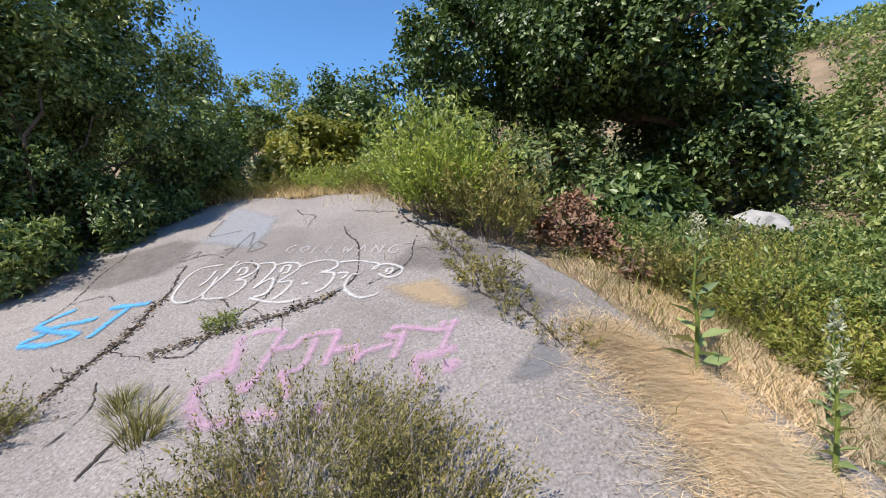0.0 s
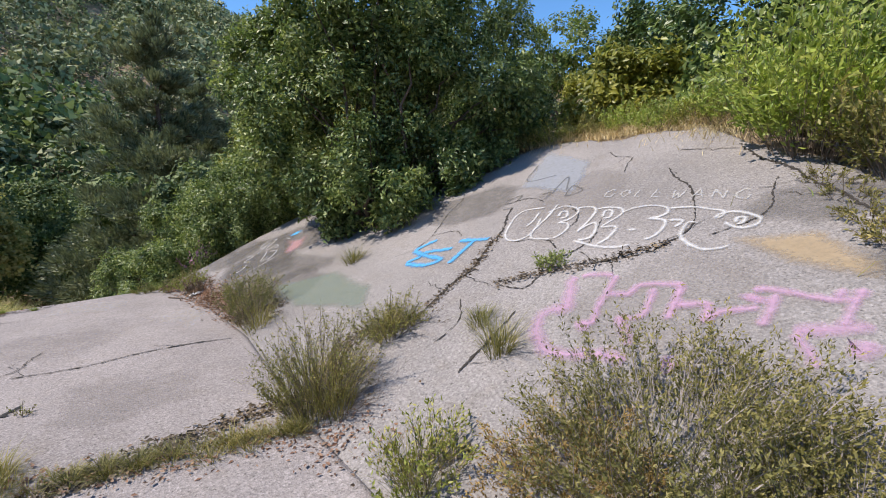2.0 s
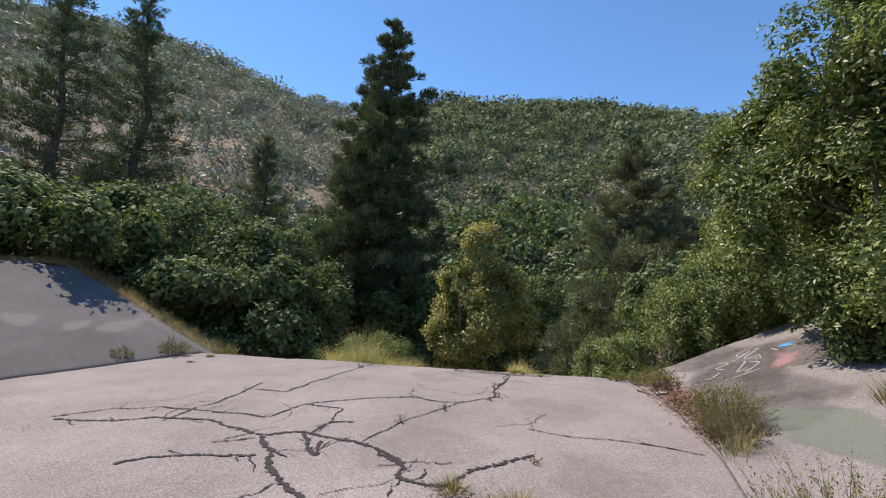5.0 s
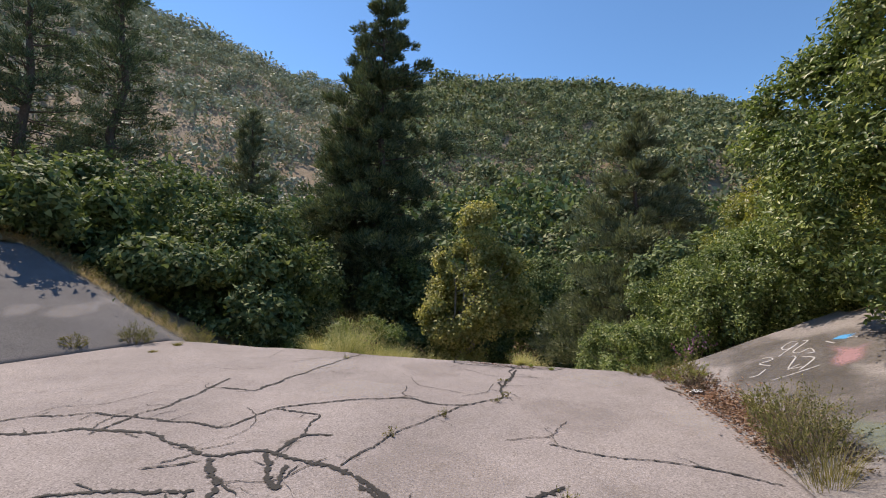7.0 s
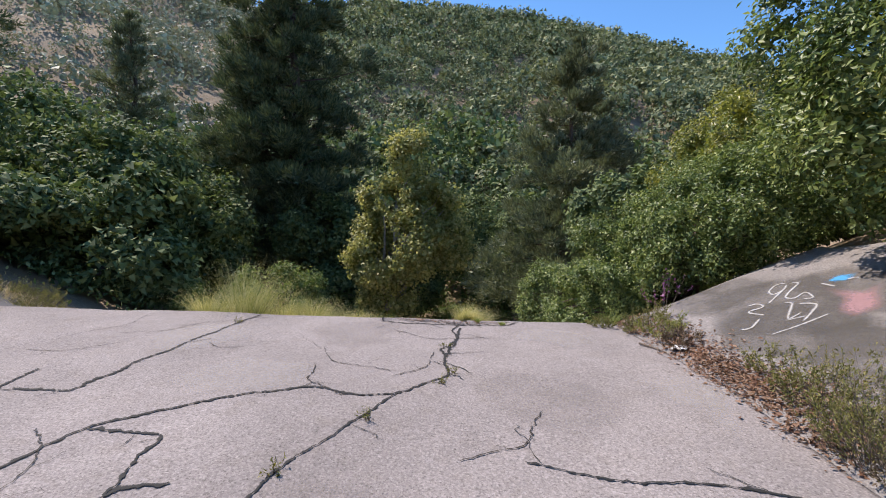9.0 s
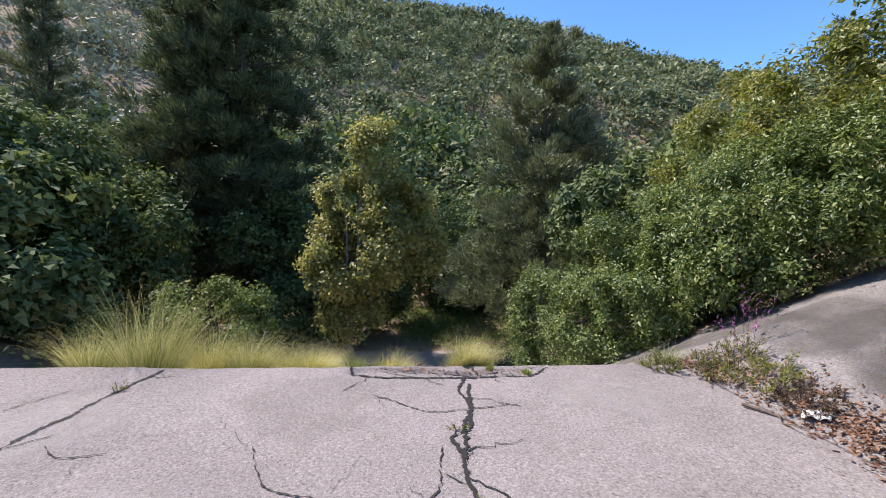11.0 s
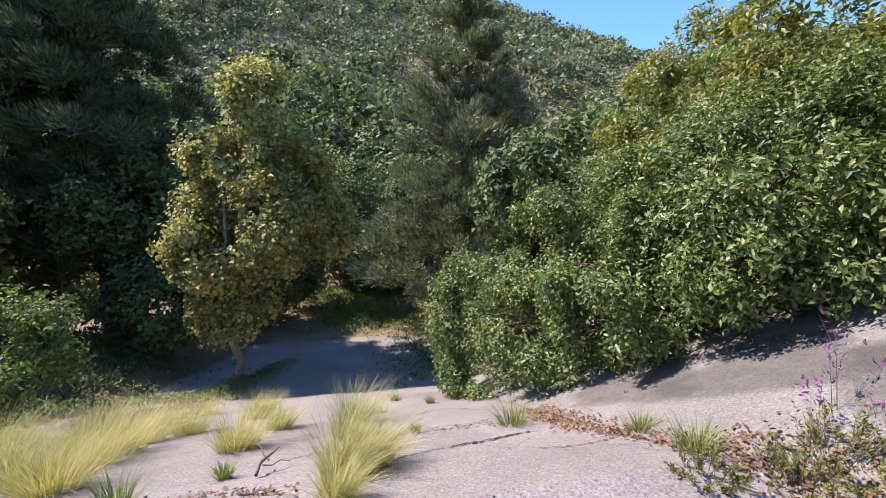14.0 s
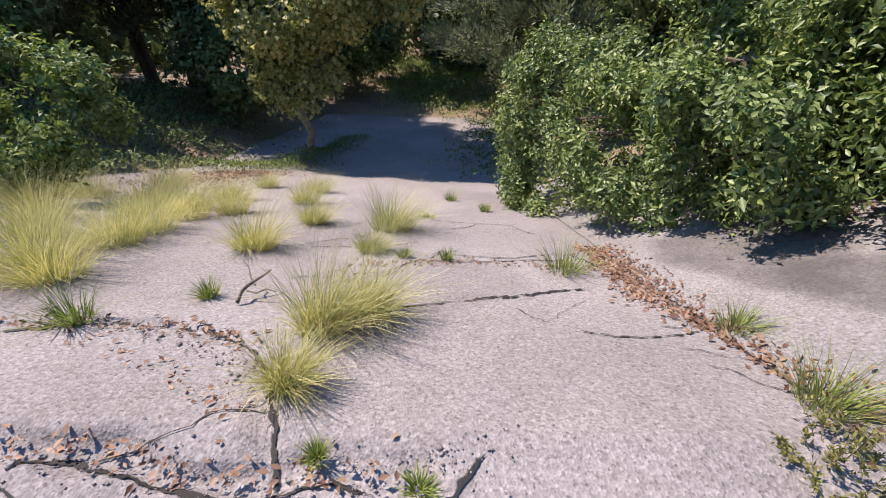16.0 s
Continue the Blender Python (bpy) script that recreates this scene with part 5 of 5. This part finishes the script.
SCRIBBLE = (
    ((-6.09, 8.38), (-6.18, 8.32), (-6.11, 8.15), (-6.0, 8.1), (-6.0, 8.22), (-6.08, 8.35)),
    ((-6.0, 8.22), (-5.86, 7.91)),
    ((-6.09, 8.38), (-6.0, 8.42), (-5.92, 8.25), (-5.83, 8.09), (-5.73, 8.1), (-5.74, 8.24), (-5.59, 8.18), (-5.65, 8.1)),
    ((-5.75, 7.98), (-5.65, 7.99), (-5.44, 7.74), (-5.44, 7.9)),
    ((-5.61, 8.01), (-5.45, 8.07), (-5.36, 7.92), (-5.28, 7.74)),
    ((-5.43, 7.69), (-5.34, 7.86)),
    ((-5.32, 7.42), (-5.25, 7.68), (-5.22, 7.98)),
    ((-6.02, 7.77), (-5.96, 7.86), (-5.85, 7.83), (-5.88, 7.68), (-5.67, 7.7)),
    ((-5.67, 7.63), (-5.58, 7.45), (-5.64, 7.35)),
    ((-5.79, 8.47), (-5.58, 8.45)),
    ((-5.64, 8.61), (-5.58, 8.69), (-5.5, 8.65)),
)


def wander(pts, step, amp):
    """A broken line made finer and unsteady."""
    P = np.array(pts, float)
    out = [P[0]]
    for a, b in zip(P[:-1], P[1:]):
        n = max(1, int(np.linalg.norm(b - a) / step))
        for k in range(1, n + 1):
            out.append(a + (b - a) * k / n + (RNG.normal(size=2) * amp if k < n else 0))
    return np.array(out)


def soft_line(pts, step=0.03):
    """A rounded line through a few points."""
    P = np.array(pts, float)
    P = np.concatenate([[2 * P[0] - P[1]], P, [2 * P[-1] - P[-2]]])
    out = []
    for a, b, c, d in zip(P[:-3], P[1:-2], P[2:-1], P[3:]):
        n = max(2, int(np.linalg.norm(c - b) / step))
        t = np.linspace(0, 1, n, endpoint=False)[:, None]
        out.append(0.5 * (2 * b + (c - a) * t + (2 * a - 5 * b + 4 * c - d) * t ** 2 + (3 * b - a - 3 * c + d) * t ** 3))
    return np.concatenate(out + [P[-2:-1]])


def drape(line, width, lift, rough=0.25):
    """A band along a line in plan, laid on the concrete."""
    t = unit(np.gradient(line, axis=0))
    s = np.stack([-t[:, 1], t[:, 0]], 1)
    n = len(line)
    w = width * (1 + rough * RNG.normal(size=(n, 2)).clip(-2, 2)) / 2
    w[[0, -1]] *= 0.4
    cols = [line - s * w[:, :1], line, line + s * w[:, 1:]]
    v = np.concatenate([np.concatenate([c, (relief()(c[:, 0], c[:, 1]) + lift + h)[:, None]], 1) for c, h in zip(cols, (-0.001, 0.0, -0.001))])
    i = np.arange(n - 1)[:, None]
    f = np.concatenate([i + [k * n, k * n + 1, (k + 1) * n + 1, (k + 1) * n] for k in range(2)])
    c = np.concatenate([np.zeros(n), np.ones(n), np.zeros(n)])
    c[[n, 2 * n - 1]] = 0.2
    return v, f[:, ::-1], c


def joined(pieces):
    v, f, c, k = [], [], [], 0
    for a, b, w in pieces:
        v.append(a)
        f.append(b + k)
        c.append(w)
        k += len(a)
    return np.concatenate(v), np.concatenate(f), np.concatenate(c)


def crack(pts, width, label, mat):
    main = wander(soft_line(wander(pts, 0.22, 0.025), 0.06), 0.025, 0.007)
    pieces = [drape(main, width, 0.0085, 0.55)]
    for _ in range(max(1, len(main) // 14)):
        a = main[RNG.integers(0, len(main))]
        pieces.append(drape(wander((a, a + RNG.normal(size=2) * 0.22), 0.05, 0.015), width * 0.35, 0.008, 0.4))
    v, f, c = joined(pieces)
    return tagged(new("crack", np_mesh("crack", v, f, mat, False, c)), label, "crack", kind="structure")


for w, pts in FLOOR_CRACKS:
    crack(pts, w * 0.95, "dark tar-filled crack in the crest slab", M_TAR)
for w, pts in CHUTE_CRACKS:
    crack(pts, min(w, 0.045) * 0.6, "dirt-filled crack in the chute concrete", M_CRACK)
for w, pts in BANK_CRACKS:
    crack(pts, w * 0.5, "dirt-filled crack in the concrete bank", M_CRACK)


def graffiti(name, strokes, width, mat, label, lift=0.011):
    v, f, c = joined([drape(soft_line(s), width, lift + 0.0004 * k, 0.12) for k, s in enumerate(strokes)])
    return tagged(new(name, np_mesh(name, v, f, mat, False, c)), label, "graffiti", kind="structure")


graffiti("graffiti_pink", PINK_WIDE, 0.2, M_PINK, "broad pink spray-painted strokes of block letters")
graffiti("graffiti_pink", PINK_THIN, 0.115, M_PINK, "pink spray-painted block letters on the bank", 0.014)
for strokes in (WHITE_FIRST, WHITE_MIDDLE, WHITE_LAST):
    graffiti("graffiti_white", strokes, 0.06, M_WHITE, "white spray-painted bubble letters on the bank")
graffiti("graffiti_blue", BLUE_TAG, 0.14, M_BLUE, "blue spray-painted letters 1ST on the bank")
graffiti("graffiti_dark", DARK_TAG, 0.05, M_BLACK, "faded dark letters on the bank")
graffiti("graffiti_scribble", SCRIBBLE, 0.05, M_WHITE, "white spray-painted scribble on the bank")

# thin letters, drawn in units of their own height
GLYPHS = {"G": (((0.6, 0.85), (0.3, 1), (0, 0.6), (0.1, 0.1), (0.5, 0), (0.6, 0.4), (0.35, 0.4)),), "O": (((0.3, 1), (0, 0.5), (0.3, 0), (0.6, 0.5), (0.3, 1)),), "L": (((0, 1), (0, 0), (0.5, 0)),), "E": (((0.5, 1), (0, 1), (0, 0), (0.5, 0)), ((0, 0.5), (0.4, 0.5))), "W": (((0, 1), (0.15, 0), (0.3, 0.6), (0.45, 0), (0.6, 1)),), "A": (((0, 0), (0.3, 1), (0.6, 0)), ((0.12, 0.4), (0.48, 0.4))), "N": (((0, 0), (0, 1), (0.55, 0), (0.55, 1)),)}
o, du, dv = np.array((0.08, 8.5)), np.array((1.33, -0.4)), np.array((0.02, 0.17))
letters = []
for k, ch in enumerate("GOLEWANG"):
    for s in GLYPHS[ch]:
        letters.append([tuple(o + du * (k + a) / 8 + dv * b) for a, b in s])
v, f, c = joined([drape(wander(s, 0.03, 0.002), 0.036, 0.011, 0.2) for s in letters])
tagged(new("graffiti_lettering", np_mesh("graffiti_lettering", v, f, M_FADED, False, c)), "faded white hand-painted letters GOLEWANG", "graffiti", kind="structure")


def patch(name, corners, mat, label, lift=0.008, cell=0.05):
    """A worn coat of paint, dust or painted shade that thins out towards its rim, laid on the concrete."""
    P = np.array(corners, float)
    lo, hi = P.min(0), P.max(0)
    X, Y = np.meshgrid(np.arange(lo[0], hi[0] + cell, cell), np.arange(lo[1], hi[1] + cell, cell), indexing="ij")
    inside = np.zeros(X.shape, bool)
    for (ax, ay), (bx, by) in zip(P, np.roll(P, -1, 0)):
        inside ^= ((ay > Y) != (by > Y)) & (X < (bx - ax) * (Y - ay) / (by - ay + 1e-9) + ax)
    near = away(X, Y, list(map(tuple, P)) + [tuple(P[0])])
    soft = min(0.16, 0.35 * (hi - lo).min())
    cover = np.where(inside, np.clip(0.35 + near / soft, 0, 1), np.clip(0.35 - near / soft, 0, 1))
    n = np.arange(X.size).reshape(X.shape)
    f = np.stack([n[:-1, :-1], n[1:, :-1], n[1:, 1:], n[:-1, 1:]], -1).reshape(-1, 4)
    f = f[cover.ravel()[f].max(1) > 0]
    v = np.stack([X, Y, relief()(X, Y) + lift], -1).reshape(-1, 3)
    used, f = np.unique(f, return_inverse=True)
    return tagged(new(name, np_mesh(name, v[used], f.reshape(-1, 4), mat, True, cover.ravel()[used])), label, "paint patch", kind="structure")


# Dark patches that put the bank's shading into its colour, over some weathering.
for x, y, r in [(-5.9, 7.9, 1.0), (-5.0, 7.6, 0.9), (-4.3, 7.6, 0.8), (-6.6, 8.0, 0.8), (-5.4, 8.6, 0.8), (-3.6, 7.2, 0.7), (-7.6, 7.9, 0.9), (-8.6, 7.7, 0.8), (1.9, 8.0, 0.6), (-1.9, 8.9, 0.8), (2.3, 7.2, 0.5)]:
    patch("grime_shade", [(x + r * math.cos(a) * RNG.uniform(0.6, 1.25), y + 0.7 * r * math.sin(a) * RNG.uniform(0.6, 1.25)) for a in np.arange(0, 6.2, 0.6)], M_GRIME_SHADE, "dark weathering and painted-in shade on the concrete bank", 0.0065)
patch("bare_patch", ((-5.0, 6.5), (-4.7, 6.45), (-4.2, 6.15), (-4.0, 5.95), (-4.4, 6.0), (-4.85, 6.3)), M_PALESTAIN, "pale freshly chipped concrete at the slab edge", 0.005)
for x, y, r in [(-8.3, -4.6, 0.6), (-7.6, -5.0, 0.5), (-9.0, -4.6, 0.4), (-6.9, -5.6, 0.5)]:
    patch("bare_patch", [(x + r * math.cos(a) * RNG.uniform(0.5, 1.3), y + 0.6 * r * math.sin(a) * RNG.uniform(0.5, 1.3)) for a in np.arange(0, 6.2, 0.7)], M_PALESTAIN, "pale mineral bloom on the dark concrete bank", 0.005)
patch("paint_patch", ((-1.40, 10.49), (-0.40, 9.66), (-0.30, 8.71), (-1.22, 9.17)), M_PALEBLUE, "faded pale blue paint patch on the bank")
patch("sand_patch", ((1.25, 7.54), (1.76, 7.6), (2.0, 7.19), (1.95, 7.05), (1.58, 7.22)), M_SAND, "sandy dust patch on the bank")
patch("paint_patch", ((2.12, 6.30), (2.43, 6.66), (2.55, 6.40), (2.35, 6.3)), M_GREYPATCH, "dark grey paint patch on the bank")
patch("paint_patch", ((-4.1, 7.1), (-3.1, 7.5), (-2.0, 7.1), (-1.7, 6.7), (-3.0, 6.75)), M_GREENPATCH, "faded green paint patch on the bank")
patch("paint_patch", ((-5.68, 8.38), (-5.35, 8.26), (-5.18, 8.0), (-5.02, 8.0), (-4.96, 8.23), (-5.32, 8.67), (-5.31, 8.47)), M_REDPATCH, "faded rose paint patch on the bank")
patch("paint_patch", ((-5.78, 8.52), (-5.8, 8.7), (-5.66, 8.78), (-5.59, 8.6)), M_BLUE, "small blue paint patch on the bank")
for x, y, r, mat in [(-3.2, 3.3, 0.8, M_STAIN), (-4.8, 4.9, 0.7, M_STAIN), (-5.6, 2.2, 0.6, M_PALESTAIN), (-6.6, 5.6, 0.5, M_PALESTAIN), (-2.6, 4.9, 0.6, M_STAIN), (-6.9, 3.1, 0.7, M_STAIN), (-4.9, 6.2, 0.45, M_PALESTAIN), (-8.9, 5.6, 0.7, M_STAIN), (-10.2, 4.4, 0.8, M_STAIN), (-0.3, 8.6, 0.7, M_STAIN), (0.9, 6.9, 0.6, M_STAIN), (-6.9, 1.2, 0.6, M_PALESTAIN)]:
    ring = [(x + r * math.cos(a) * RNG.uniform(0.6, 1.2), y + r * math.sin(a) * RNG.uniform(0.6, 1.2)) for a in np.arange(0, 6.2, 0.7)]
    patch("stain", ring, mat, "faint weathered stain on the concrete", 0.0055)
for _ in range(16):
    x, y, a = RNG.uniform(-7.2, -0.5), RNG.uniform(-1.5, 5.2), RNG.random() * 3.14
    n = RNG.uniform(0.4, 1.2)
    crack(((x, y), (x + n * 0.5 * math.cos(a), y + n * 0.5 * math.sin(a)), (x + n * math.cos(a + 0.4), y + n * math.sin(a + 0.4))), 0.014, "hairline crack in the crest slab", M_CRACK)
for _ in range(9):
    x, y, a = RNG.uniform(-1.5, 2.0), RNG.uniform(6.3, 9.2), RNG.random() * 3.14
    n = RNG.uniform(0.4, 1.0)
    crack(((x, y), (x + n * 0.5 * math.cos(a), y + n * 0.5 * math.sin(a)), (x + n * math.cos(a + 0.4), y + n * math.sin(a + 0.4))), 0.014, "hairline crack in the concrete bank", M_CRACK)
for _ in range(9):
    x, y, a = RNG.uniform(-10.5, -7.8), RNG.uniform(3.5, 6.6), 1.2 + RNG.random() * 0.9
    n = RNG.uniform(0.5, 1.3)
    crack(((x, y), (x + n * 0.5 * math.cos(a), y + n * 0.5 * math.sin(a)), (x + n * math.cos(a + 0.3), y + n * math.sin(a + 0.3))), 0.016, "hairline crack in the chute concrete", M_CRACK)
